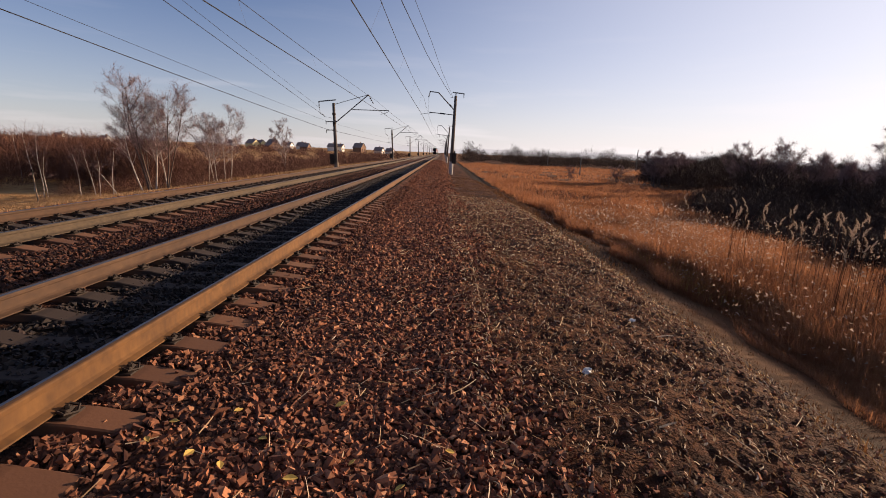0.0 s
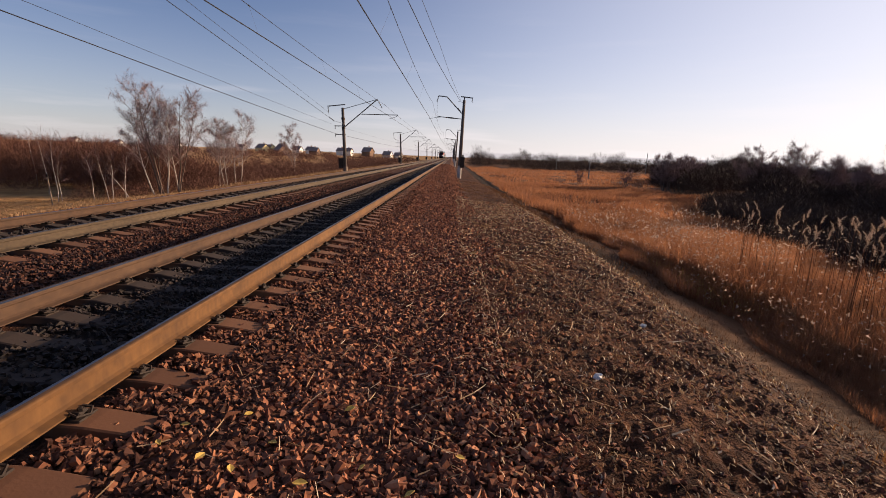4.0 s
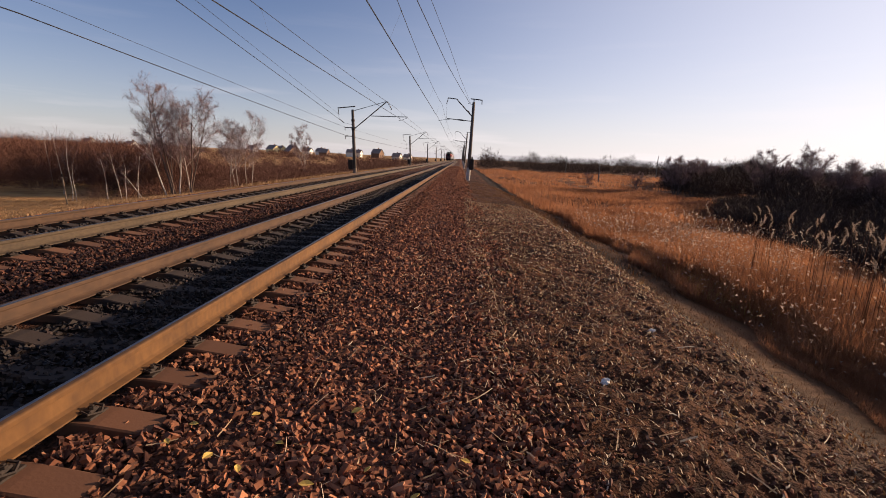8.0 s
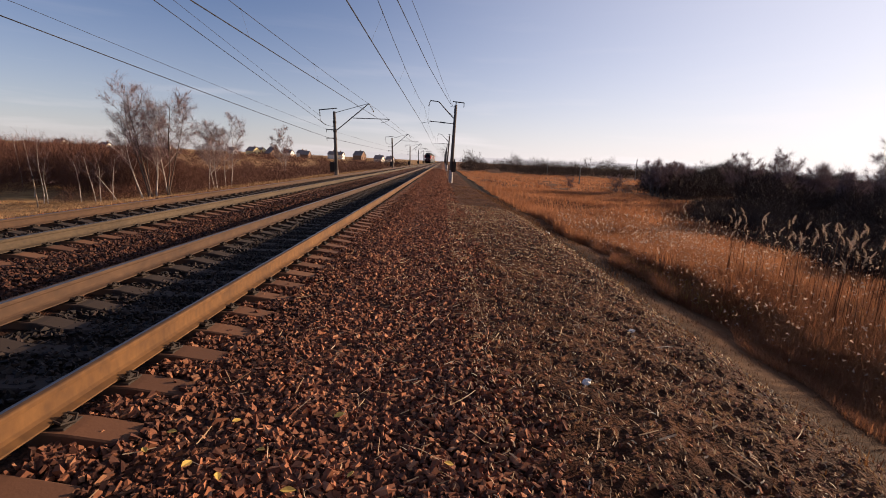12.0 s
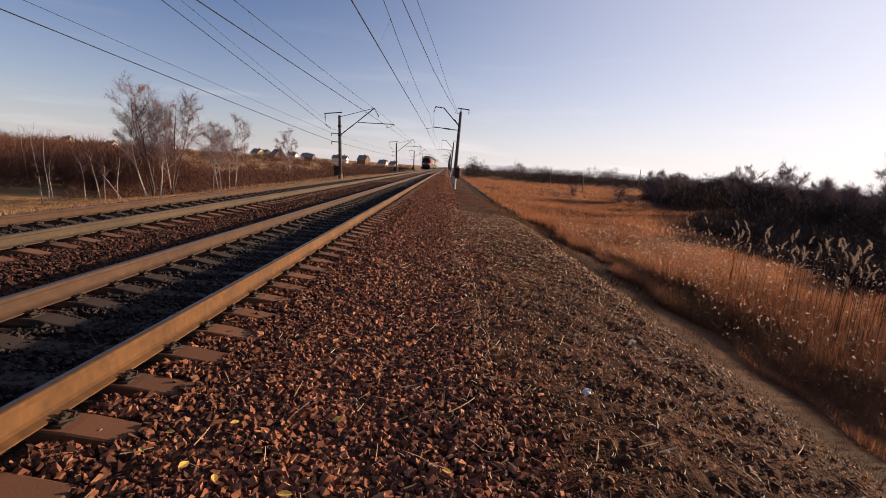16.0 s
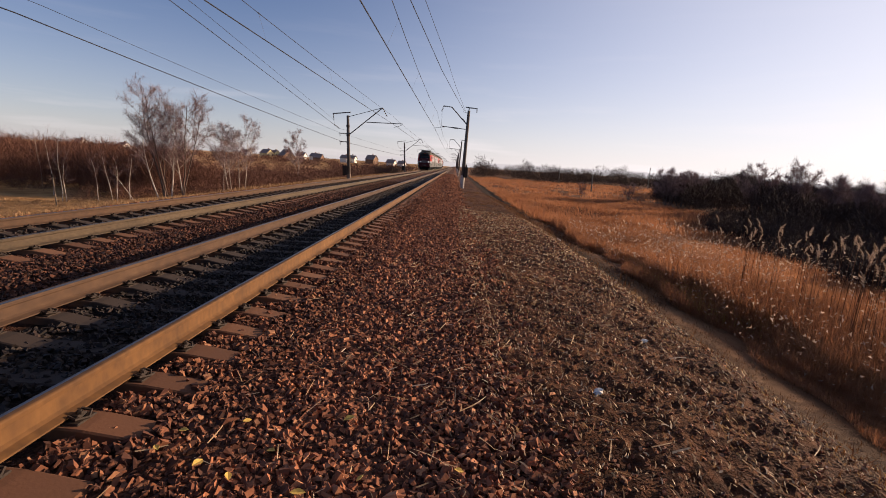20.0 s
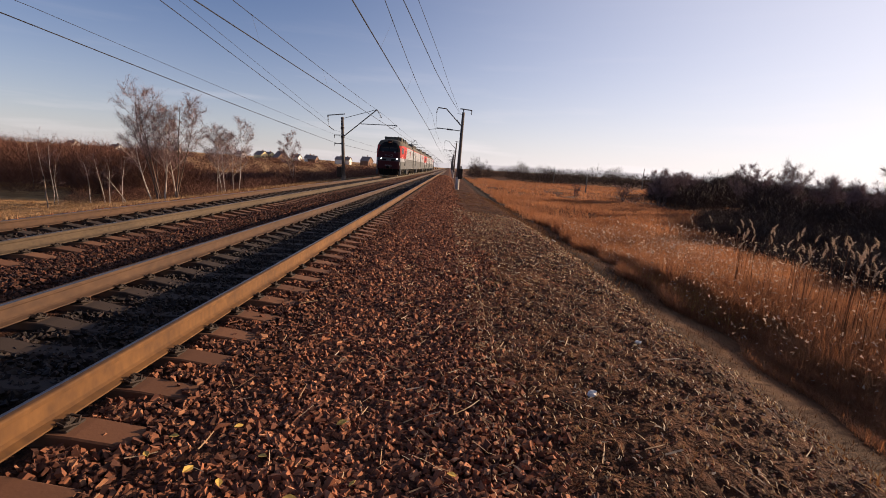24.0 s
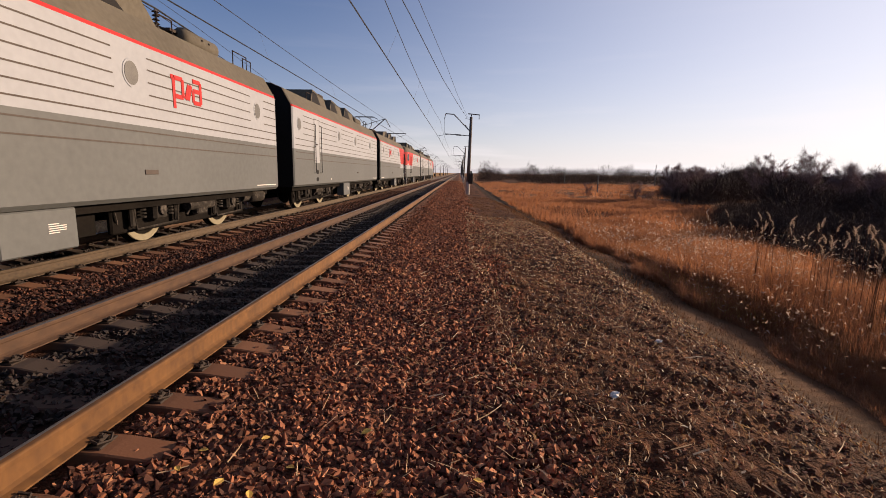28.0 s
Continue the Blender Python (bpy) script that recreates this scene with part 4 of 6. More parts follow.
def limb(rng, s, p, d, length, r, level, twigs, bow, fine=1.0):
    """A slender bowed limb that forks upward; its fine twigs go into the list twigs."""
    seg = 7 if level == 0 else 4
    pts, q = [p], p.copy()
    for k in range(seg):
        d = (d + Vector(rng.normal(0, 0.055 + 0.03 * level, 3)) + bow * 0.06 + Vector((0, 0, 0.05))).normalized()
        q = q + d * (length / seg)
        pts.append(q.copy())
    radii = [max(r * (1 - 0.85 * k / seg), 0.005) for k in range(seg + 1)]
    s.tube(pts, radii, 6 if level == 0 else 4 if level == 1 else 3, False)
    if level >= 1:
        for k in range((18, 24)[level - 1]):
            u = rng.uniform(0.1, 1.0) * seg * 0.999
            i = int(u)
            b = pts[i].lerp(pts[i + 1], u - i)
            e = (d * 0.8 + Vector(rng.normal(0, 0.75, 3))).normalized() * rng.uniform(0.18, 0.62) * fine
            twigs.append((b, b + e * 0.5 + Vector(rng.normal(0, 0.02, 3)), b + e + Vector(rng.normal(0, 0.05, 3)) * fine - Vector((0, 0, 0.05 * fine))))
    if level >= 2:
        return
    for k in range((11, 8)[level]):
        u = (0.3 + 0.68 * (k + rng.uniform(0, 1)) / 11 if level == 0 else rng.uniform(0.2, 0.95)) * seg
        i = min(int(u), seg - 1)
        b = pts[i].lerp(pts[i + 1], u - i)
        a = rng.uniform(0, 2 * math.pi)
        nd = (d * 0.68 + Vector((math.cos(a), math.sin(a), 0)) * 0.58).normalized()
        limb(rng, s, b, nd, length * rng.uniform(0.30, 0.48) * (1.15 - 0.55 * u / seg), max(radii[i] * 0.5, 0.006), level + 1, twigs, bow, fine)


def birch_clump(rng, x, y, label, stems, w=0.0045, name="birch_tree", fine=1.0):
    """stems: (foot x, way x, way y, height, radius, white), fanning out of one foot."""
    t = thing(name, label, "tree", "bare trees", at=pose(x, y, float(ground_z(x, y)) - 0.1))
    twigs = []
    for fx, wx, wy, h, r, white in stems:
        s = Solid()
        limb(rng, s, Vector((fx, rng.uniform(-0.4, 0.4), 0)), Vector((wx, wy, 1)).normalized(), h * 0.84, r * 0.8, 0, twigs, Vector((wx, wy, 0)) * 0.35, fine)
        part("stem", s.mesh("stem", BIRCH if white else BARK), None, t, "white birch stem" if white else "")
    part("crown", twig_mesh("crown", twigs, w, TWIG), None, t)
    return t


def white_stem(rng, x, y, h, tilt):
    """A thin pale stem with few side shoots."""
    t = thing("birch_tree", "thin white birch stem before the brown wood", "tree", "bare trees", at=pose(x, y, float(ground_z(x, y)) - 0.1))
    s, twigs = Solid(), []
    d, q, pts = Vector((tilt, 0, 1)).normalized(), Vector((0, 0, 0)), [Vector((0, 0, 0))]
    for k in range(5):
        d = (d + Vector(rng.normal(0, 0.1, 3))).normalized()
        q = q + d * h * 0.88 / 5
        pts.append(q.copy())
    s.tube(pts, [0.028, 0.026, 0.022, 0.017, 0.012, 0.007], 6, False)
    part("trunk", s.mesh("trunk", BIRCH), None, t)
    s = Solid()
    for k in range(9):
        b = pts[2 + k % 3].lerp(pts[3 + k % 3], rng.uniform(0, 1))
        e = (d + Vector(rng.normal(0, 0.5, 3))).normalized() * h * rng.uniform(0.12, 0.3)
        s.tube([b, b + e * 0.5 + Vector((0, 0, 0.05)), b + e + Vector((0, 0, 0.15))], [0.010, 0.007, 0.003], 3, False)
        for j in range(14):
            c = b + e * rng.uniform(0.3, 1)
            f = (e.normalized() + Vector(rng.normal(0, 0.5, 3))) * rng.uniform(0.15, 0.5)
            twigs.append((c, c + f * 0.5, c + f))
    part("crown", twig_mesh("crown", twigs, 0.004, TWIG), None, t)
    part("branch", s.mesh("branch", BARK), None, t)
    return t


rng = np.random.default_rng(21)
birch_clump(rng, -19.4, 31.0, "tall bare birch clump with fine grey-purple twigs", [(0.0, -0.28, 0.05, 8.2, 0.085, False), (0.15, -0.10, -0.1, 8.0, 0.08, False), (0.35, 0.04, 0.1, 7.2, 0.07, True), (-0.35, -0.42, 0.0, 6.6, 0.06, True), (0.1, -0.02, 0.2, 6.8, 0.06, False)])
birch_clump(rng, -18.3, 31.4, "bare birch leaning outward with upswept twigs", [(0.0, 0.14, 0.0, 7.4, 0.075, False), (0.2, 0.28, 0.1, 6.8, 0.06, False), (-0.1, 0.02, -0.1, 5.6, 0.05, True)])
birch_clump(rng, -17.9, 37.2, "white-stemmed bare birches at the wood's edge", [(0.0, -0.10, 0.0, 5.8, 0.05, True), (0.35, -0.02, 0.0, 5.4, 0.045, True), (-0.45, -0.06, 0.1, 4.6, 0.04, True)], 0.004)
birch_clump(rng, -17.3, 38.2, "slender bare birch with a pointed crown", [(0.1, 0.05, 0.0, 6.4, 0.05, True), (-0.2, 0.0, 0.0, 5.2, 0.04, True)], 0.004)
birch_clump(rng, -23.3, 70, "lone bare birch with a round fine crown", [(0.0, 0.03, 0.0, 8.0, 0.08, True), (0.2, -0.06, 0.0, 6.8, 0.06, True)], 0.008)
for x, y, h, tilt in ((-27.2, 32, 5.0, 0.10), (-26.9, 32, 3.6, 0.05), (-24.6, 32, 3.4, 0.0), (-23.9, 32.4, 3.7, -0.06), (-23.3, 32, 3.2, 0.03), (-22.8, 32.6, 3.5, 0.0), (-21.4, 31, 2.4, -0.5), (-33, 38, 5.4, 0.1), (-41, 46, 6.0, 0.05)):
    white_stem(rng, x, y, h, tilt)
spots = [(rng.uniform(-95, -22), rng.uniform(39, 68)) for k in range(360)]
brushwood("brown_wood", rng, "dense leafless brown brushwood on low ground", BRUSH, [(x, y, (rng.uniform(4.7, 5.7) - 0.012 * (x + 60)) * min(1, max(0.45, (-x / y - 0.42) / 0.2)), rng.uniform(1.4, 2.6)) for x, y in spots if x < -21 - (y - 36) * 0.1], 2500, 0.011)
spots = [(-17 - rng.uniform(0, 1) ** 1.4 * 60, rng.uniform(48, 150)) for k in range(260)]
brushwood("brown_scrub", rng, "low brown scrub along the line", BRUSH, [(x, y, rng.uniform(1.2, 2.8), rng.uniform(1.2, 2.6)) for x, y in spots], 520, 0.022)
spots = [(-15.5 - rng.uniform(0, 1) * 11, rng.uniform(32, 52)) for k in range(90)]
brushwood("low_bushes", rng, "low brown bushes below the embankment", BRUSH, [(x, y, rng.uniform(0.5, 1.5), rng.uniform(0.7, 1.5)) for x, y in spots], 420, 0.010)


def thicket_height(x, y):
    a = math.degrees(math.atan2(x, y))
    return 2.5 + 2.1 * math.exp(-((a - 31.5) / 3.2) ** 2) + 0.9 * math.exp(-((a - 25.5) / 2) ** 2) + 0.5 * math.exp(-((a - 43.5) / 3) ** 2) + 0.35 * math.sin(a * 1.9)


# bushes below about y 20 stand out of view, added to shade the meadow
spots = [(rng.uniform(20, 95), rng.uniform(6, 100)) for k in range(900)]
brushwood("dark_thicket", rng, "leafless thicket across the meadow, backlit shade in its twig colour", SHADED_TWIG, [(x, y, (thicket_height(x, y) + rng.uniform(-0.5, 0.4)) * (1 + 0.004 * max(0, math.hypot(x, y) - 55)), rng.uniform(1.4, 2.8)) for x, y in spots if x > max(22.5 + (y - 20) * 0.16 + 1.5 * math.sin(y * 0.3), 0.44 * y)], 1500, 0.022)
# these dark twigs paint in the shadow that lies behind the reeds
spots = [(rng.uniform(9, 28), rng.uniform(2, 40)) for k in range(900)]
brushwood("near_thicket", rng, "low thicket behind the reeds, shadow put into its twig colour", SHADED_TWIG, [(x, y, rng.uniform(0.9, 1.5), rng.uniform(0.7, 1.4)) for x, y in spots if x > float(np.interp(y, [0, 10, 16.5, 27, 40], [9.0, 10.4, 12.8, 15.6, 20.5])) + rng.uniform(-0.4, 0.8)], 620, 0.014)
spots = [(rng.uniform(8, 190), rng.uniform(150, 240)) for k in range(300)]
brushwood("far_hedge", rng, "far line of bare trees and hedges", SHADED_TWIG, [(x, y, rng.uniform(2.5, 6.0) + (2.6 if k % 6 == 0 else 0), rng.uniform(2, 5)) for k, (x, y) in enumerate(spots)], 620, 0.05)
spots = [(rng.uniform(-170, -20), rng.uniform(150, 330)) for k in range(220)]
brushwood("far_scrub", rng, "far brown gardens and hedges before the village", BRUSH, [(x, y, rng.uniform(1.8, 4.6), rng.uniform(2, 5)) for x, y in spots], 420, 0.055)
for a, d, h, wide in ((24.3, 63, 5.4, 0.3), (25.6, 66, 5.0, 0.3), (27.0, 70, 5.0, 0.25), (32.4, 60, 6.2, 0.3), (36.0, 56, 6.4, 0.22), (38.6, 57, 5.0, 0.2), (41.4, 52, 4.6, 0.2), (43.9, 46, 6.4, 0.5), (44.9, 43, 6.0, 0.5), (46.5, 45, 7.0, 0.4)):
    a = radians(a)
    birch_clump(rng, d * math.sin(a), d * math.cos(a), "bare round-crowned tree above the thicket", [(0.2 * k - 0.2, wide * (k - 1.5) * 0.7, 0.05 * k, h * (1 - 0.1 * abs(k - 1.5)), 0.1, False) for k in range(4)], 0.0055, "bare_tree")
birch_clump(rng, 22.4, 60.5, "small bare orchard tree in the meadow", [(0, -0.5, 0, 2.9, 0.07, False), (0, 0.5, 0.1, 3.0, 0.07, False), (0, 0.05, 0, 2.8, 0.07, False)], 0.004, "bare_tree", 0.35)
birch_clump(rng, 16.6, 62, "small bare orchard tree in the meadow", [(0, -0.15, 0, 2.6, 0.05, False), (0, 0.15, 0.1, 2.3, 0.05, False)], 0.004, "bare_tree", 0.3)


# ---- posts and litter ----
stake = thing("survey_stake", "thin pale concrete marker stake in the grass", "stake", at=pose(-24.6, 28.5, float(ground_z(-24.6, 28.5)), 0, -4, 0))
part("post", Solid().chamfer(-0.03, -0.03, -0.2, 0.03, 0.03, 1.75, 0.008).mesh("post", CONCRETE), None, stake)
part("cap", Solid().chamfer(-0.045, -0.045, 1.75, 0.045, 0.045, 1.95, 0.012).mesh("cap", IRON), None, stake)
for x, y, h in ((26.5, 91.5, 3.4), (57, 140, 6.5), (33, 150, 5.5)):
    t = thing("meadow_pole", "thin wooden pole standing in the meadow", "pole", "meadow poles", at=pose(x, y, float(ground_z(x, y)) - 0.2))
    part("pole", Solid().tube([(0, 0, 0), (0, 0, h)], [0.13, 0.1], 8).mesh("pole", GALV), None, t)
PAPER = surface("crumpled white wrapper", [(0.0, (0.50, 0.45, 0.38)), (1.0, (0.80, 0.75, 0.67))], 20, 80, 0.6, bump=0.4, depth=0.006)
LEAF = surface("yellow leaf", [(0.0, (0.55, 0.33, 0.06)), (1.0, (0.75, 0.52, 0.12))], 20, 80, 0.6, bump=0.2, depth=0.002, through_light=0.2)


def scrap(name, x, y, z, size, mat, label, category, group):
    b = bmesh.new()
    bmesh.ops.create_icosphere(b, subdivisions=2, radius=size)
    for v in b.verts:
        v.co *= random.uniform(0.65, 1.15)
        v.co.z *= 0.45
    me = bpy.data.meshes.new(name)
    b.to_mesh(me)
    b.free()
    me.materials.append(mat)
    ob = new(name, me)
    ob.matrix_basis = pose(x, y, z + size * 0.3, random.uniform(-15, 15), random.uniform(-15, 15), random.uniform(0, 360))
    return tagged(ob, label, category, group)


def leaf(x, y, z, size, label):
    v = [(0, -1, 0), (0.45, -0.45, 0.12), (0.55, 0.1, 0.18), (0.3, 0.6, 0.12), (0, 1, 0.05), (-0.3, 0.6, 0.15), (-0.55, 0.1, 0.2), (-0.45, -0.45, 0.14), (0, 0, 0)]
    low = [(a * size, b * size, c * size - 0.002) for a, b, c in v]
    up = [(a * size, b * size, c * size) for a, b, c in v]
    f = [(8, k, (k + 1) % 8) for k in range(8)] + [(17, 9 + (k + 1) % 8, 9 + k) for k in range(8)] + [(k, 9 + k, 9 + (k + 1) % 8, (k + 1) % 8) for k in range(8)]
    ob = new("fallen_leaf", mesh_of("fallen_leaf", up + low, f, LEAF))
    ob.matrix_basis = pose(x, y, z + 0.03, random.uniform(-20, 20), random.uniform(-20, 20), random.uniform(0, 360))
    return tagged(ob, label, "leaf", "fallen leaves")


scrap("paper_scrap", 1.25, 3.57, float(ground_z(1.25, 3.57)), 0.05, PAPER, "crumpled white paper scrap on the dirt verge", "litter", "litter")
scrap("paper_scrap", 2.19, 4.98, float(ground_z(2.19, 4.98)), 0.045, PAPER, "crumpled white paper scrap on the dirt verge", "litter", "litter")
scrap("paper_scrap", 0.35, 6.1, float(ground_z(0.35, 6.1)) + 0.02, 0.03, PAPER, "crumpled white paper scrap on the dirt verge", "litter", "litter")
scrap("paper_scrap", 4.0, 17.5, float(ground_z(4.0, 17.5)) + 0.05, 0.16, PAPER, "pale plastic litter beside the ditch", "litter", "litter")
for x, y in ((-1.51, 2.47), (-1.55, 2.28), (-1.28, 2.2), (-1.08, 2.12), (-0.95, 2.35), (-0.7, 2.05), (-0.42, 2.2), (-1.2, 2.62), (-0.15, 2.02), (0.1, 2.3), (-0.6, 2.75)):
    leaf(x, y, float(ballast_height(x, y)) + 0.02, random.uniform(0.025, 0.04), "small yellow birch leaf on the ballast")


# ---- distance ----
def backdrop(name, label, dist, lo, hi, color, seed):
    n = 160
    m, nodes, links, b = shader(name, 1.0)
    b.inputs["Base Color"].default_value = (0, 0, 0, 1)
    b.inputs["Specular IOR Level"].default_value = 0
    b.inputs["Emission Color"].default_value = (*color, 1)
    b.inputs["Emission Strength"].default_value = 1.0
    v = []
    for k in range(n + 1):
        a = radians(-14 + 92 * k / n)
        h = lo + (hi - lo) * (0.5 + 0.5 * noise.noise(Vector((k * 0.06, seed, 0))) + 0.15 * noise.noise(Vector((k * 0.3, seed, 2))))
        v += [(dist * math.sin(a), dist * math.cos(a), -30), (dist * math.sin(a), dist * math.cos(a), h)]
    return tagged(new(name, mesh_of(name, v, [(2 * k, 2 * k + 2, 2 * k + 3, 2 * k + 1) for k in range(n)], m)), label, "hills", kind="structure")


# the hills glow evenly; air haze is put into that colour
backdrop("backdrop", "horizon hills, their haze painted as a blue-grey glow", 3400, 18, 58, (0.43, 0.42, 0.43), 3.0)

# ---- village ----
WALLS = [surface("house plaster", [(0.0, (0.62, 0.58, 0.50)), (1.0, (0.80, 0.77, 0.70))], 0.5, 5, 0.9, bump=0.1, depth=0.02),
         surface("yellow plaster", [(0.0, (0.70, 0.56, 0.26)), (1.0, (0.82, 0.69, 0.38))], 0.5, 5, 0.9, bump=0.1, depth=0.02),
         surface("brown boards", [(0.0, (0.14, 0.08, 0.05)), (1.0, (0.22, 0.13, 0.08))], 0.5, 5, 0.9, bump=0.1, depth=0.02)]
SLATE = surface("roof sheet", [(0.0, (0.17, 0.12, 0.10)), (1.0, (0.30, 0.23, 0.20))], 0.4, 4, 0.8, bump=0.1, depth=0.02)
PANE = surface("dark window", [(0.0, (0.02, 0.02, 0.025)), (1.0, (0.06, 0.06, 0.07))], 1, 5, 0.2, bump=0.0)


def house(x, y, w, d, h, wall, turn, label):
    t = thing("house", label, "house", "village houses", at=pose(x, y, float(ground_z(x, y)) - 0.2, 0, 0, turn))
    part("wall", Solid().prism([(-w / 2, 0), (w / 2, 0), (w / 2, h), (0, h + w * 0.38), (-w / 2, h)], "y", -d / 2, d / 2).mesh("wall", wall), None, t)
    o = part("roof", Solid().prism([(-w / 2 - 0.5, h - 0.25), (0, h + w * 0.42), (w / 2 + 0.5, h - 0.25), (w / 2 + 0.5, h - 0.05), (0, h + w * 0.42 + 0.25), (-w / 2 - 0.5, h - 0.05)], "y", -d / 2 - 0.4, d / 2 + 0.4).mesh("roof", SLATE), None, t)
    part("chimney", Solid().box(w * 0.15, -0.4, h + w * 0.2, w * 0.15 + 0.7, 0.3, h + w * 0.5 + 0.6).mesh("chimney", WALLS[2]), None, o)
    for k in (-0.25, 0.25):
        part("window", Solid().box(w * k - 0.55, -d / 2 - 0.04, h * 0.35, w * k + 0.55, -d / 2 + 0.02, h * 0.75).mesh("window", PANE), None, t)
        part("window", Solid().box(w / 2 - 0.02, d * k - 0.4, h * 0.42, w / 2 + 0.04, d * k + 0.4, h * 0.68).mesh("window", PANE), None, t)
    return t


for x, y, w, d, h, m, turn, lab in ((-168, 421, 10, 12, 5.0, 1, -30, "yellow plastered house with a dark gable roof"), (-162, 424, 6, 8, 6.5, 1, -30, "yellow plastered house with a dark gable roof"), (-152, 425, 18, 8, 2.6, 2, -15, "long low brown shed below the village"),
                                    (-186, 420, 7, 8, 5, 0, 10, "small white village house"), (-143, 440, 8, 9, 5, 0, 20, "small white village house"), (-128, 430, 8, 8, 5, 0, -10, "small white village house"),
                                    (-93, 400, 7, 8, 5.5, 0, 0, "small white village house"), (-88, 404, 7, 8, 5.5, 0, 15, "small white village house"), (-74, 420, 11, 10, 6, 2, 0, "brown boarded house with a broad roof"),
                                    (-58, 430, 9, 9, 4, 0, 10, "small white village house"), (-50, 445, 8, 8, 4, 0, -10, "small white village house"), (-110, 380, 8, 8, 4, 2, 30, "brown boarded house behind scrub"),
                                    (-240, 300, 8, 8, 4, 0, 10, "small white house behind the bare wood"), (-175, 300, 7, 8, 3.6, 0, 20, "small white house behind the bare wood"), (-205, 290, 7, 8, 3.5, 0, 0, "small white house behind the bare wood")):
    house(x, y, w * 0.8, d * 0.8, h * 0.72, WALLS[m], turn * 0.4 + 72, lab)

# ---- train ----
def dull(m, specular):
    m.node_tree.nodes["Principled BSDF"].inputs["Specular IOR Level"].default_value = specular
    return m


def paint(name, lo, hi, rough=0.6, specular=0.22):
    return dull(surface(name, [(0.0, lo), (1.0, hi)], 0.5, 9, rough, bump=0.05, depth=0.003), specular)


RED = paint("red paint", (0.34, 0.012, 0.011), (0.42, 0.019, 0.017))
# the side red again, darkened to paint in the front's shade
SHADED_RED = paint("shaded red front paint", (0.040, 0.0035, 0.005), (0.058, 0.005, 0.0065))
WHITE = paint("off-white paint", (0.245, 0.262, 0.285), (0.30, 0.32, 0.348))
GREY = paint("grey paint", (0.078, 0.084, 0.084), (0.104, 0.112, 0.112))
ROOF = paint("dusty roof paint", (0.072, 0.064, 0.048), (0.118, 0.105, 0.08), 0.8)
BLACK = paint("black cab paint", (0.007, 0.0065, 0.007), (0.014, 0.013, 0.013), 0.7, 0.12)
DARK = dull(surface("near-black underframe", [(0.0, (0.004, 0.0035, 0.003)), (1.0, (0.013, 0.011, 0.0095))], 2, 20, 0.9, bump=0.2, depth=0.005), 0.06)
GRIME = dull(surface("dusty bogie steel", [(0.0, (0.008, 0.007, 0.006)), (0.55, (0.03, 0.026, 0.022)), (1.0, (0.115, 0.10, 0.085))], 3, 16, 0.85, bump=0.2, depth=0.004), 0.12)
RIB = paint("rib groove", (0.05, 0.04, 0.035), (0.08, 0.065, 0.055), 0.7)
TYRE = paint("painted wheel rim", (0.17, 0.15, 0.095), (0.25, 0.22, 0.15), 0.6)
# white markings on the front, darkened to carry its shade
SHADED_MARK = paint("shaded white marking", (0.13, 0.115, 0.115), (0.17, 0.15, 0.15), 0.6)
LETTER = paint("white marking", (0.62, 0.58, 0.54), (0.74, 0.70, 0.66), 0.6)
PORT = surface("porthole grille", [(0.0, (0.05, 0.05, 0.045)), (1.0, (0.10, 0.095, 0.085))], 5, 60, 0.5, bump=0.3, depth=0.004)
LAMP = glow("white marker lamp", (1.0, 0.96, 1.0), 5.0)
HEADLAMP = glow("dim headlamp", (0.32, 0.08, 0.03), 0.05)
GLASS, _n, _l, _b = shader("cab glass", 0.12)
_b.inputs["Base Color"].default_value = (0.02, 0.023, 0.026, 1)
_b.inputs["Specular IOR Level"].default_value = 0.18
BODY_END, COUPLED = 15.6, 17.0
HALF = [(1.50, 0.85), (1.58, 0.92), (1.58, 1.75), (1.58, 2.12), (1.58, 2.8), (1.58, 3.455), (1.56, 3.52), (1.28, 4.02), (0.92, 4.17), (0.0, 4.24)]


def shell(stations, paint_of, cap_front):
    """Lofts the body from stations (y for each level, half-width factor) and paints every panel by its place."""
    ring = [(w, z, k) for k, (w, z) in enumerate(HALF)] + [(-w, z, k) for k, (w, z) in reversed(list(enumerate(HALF[:-1])))]
    n, v, f, idx = len(ring), [], [], []
    for ys, ws, *low in stations:
        g = low[0] if low else 1.0
        v += [(w * ws[k], ys[k], z if z < 3.5 else 3.52 + (z - 3.52) * g) for w, z, k in ring]
    for j in range(len(stations) - 1):
        for k in range(n - 1):
            f.append((j * n + k, (j + 1) * n + k, (j + 1) * n + k + 1, j * n + k + 1))
            idx.append(paint_of(j, min(ring[k][2], ring[k + 1][2])))
        f.append((j * n + n - 1, (j + 1) * n + n - 1, (j + 1) * n, j * n))
        idx.append(5)
    last = (len(stations) - 1) * n
    for base, flip in ((0, False), (last, True)):
        for k in range(len(HALF) - 2):
            q = (base + k, base + k + 1, base + n - 2 - k, base + n - 1 - k)
            f.append(q[::-1] if flip else q)
            idx.append(cap_front(k) if base == 0 else 4)
        q = (base + 8, base + 9, base + 10)
        f.append(q[::-1] if flip else q)
        idx.append(4)
    return mesh_of("body", v, f, [GREY, WHITE, RED, ROOF, BLACK, DARK, SHADED_RED], idx)


def level(fn):
    return [fn(z) for w, z in HALF]


def rake(z):
    return 0.0 if z < 2.2 else 0.34 * (z - 2.2) ** 1.05


CREASE, STRAIGHT = 0.56, 1.75


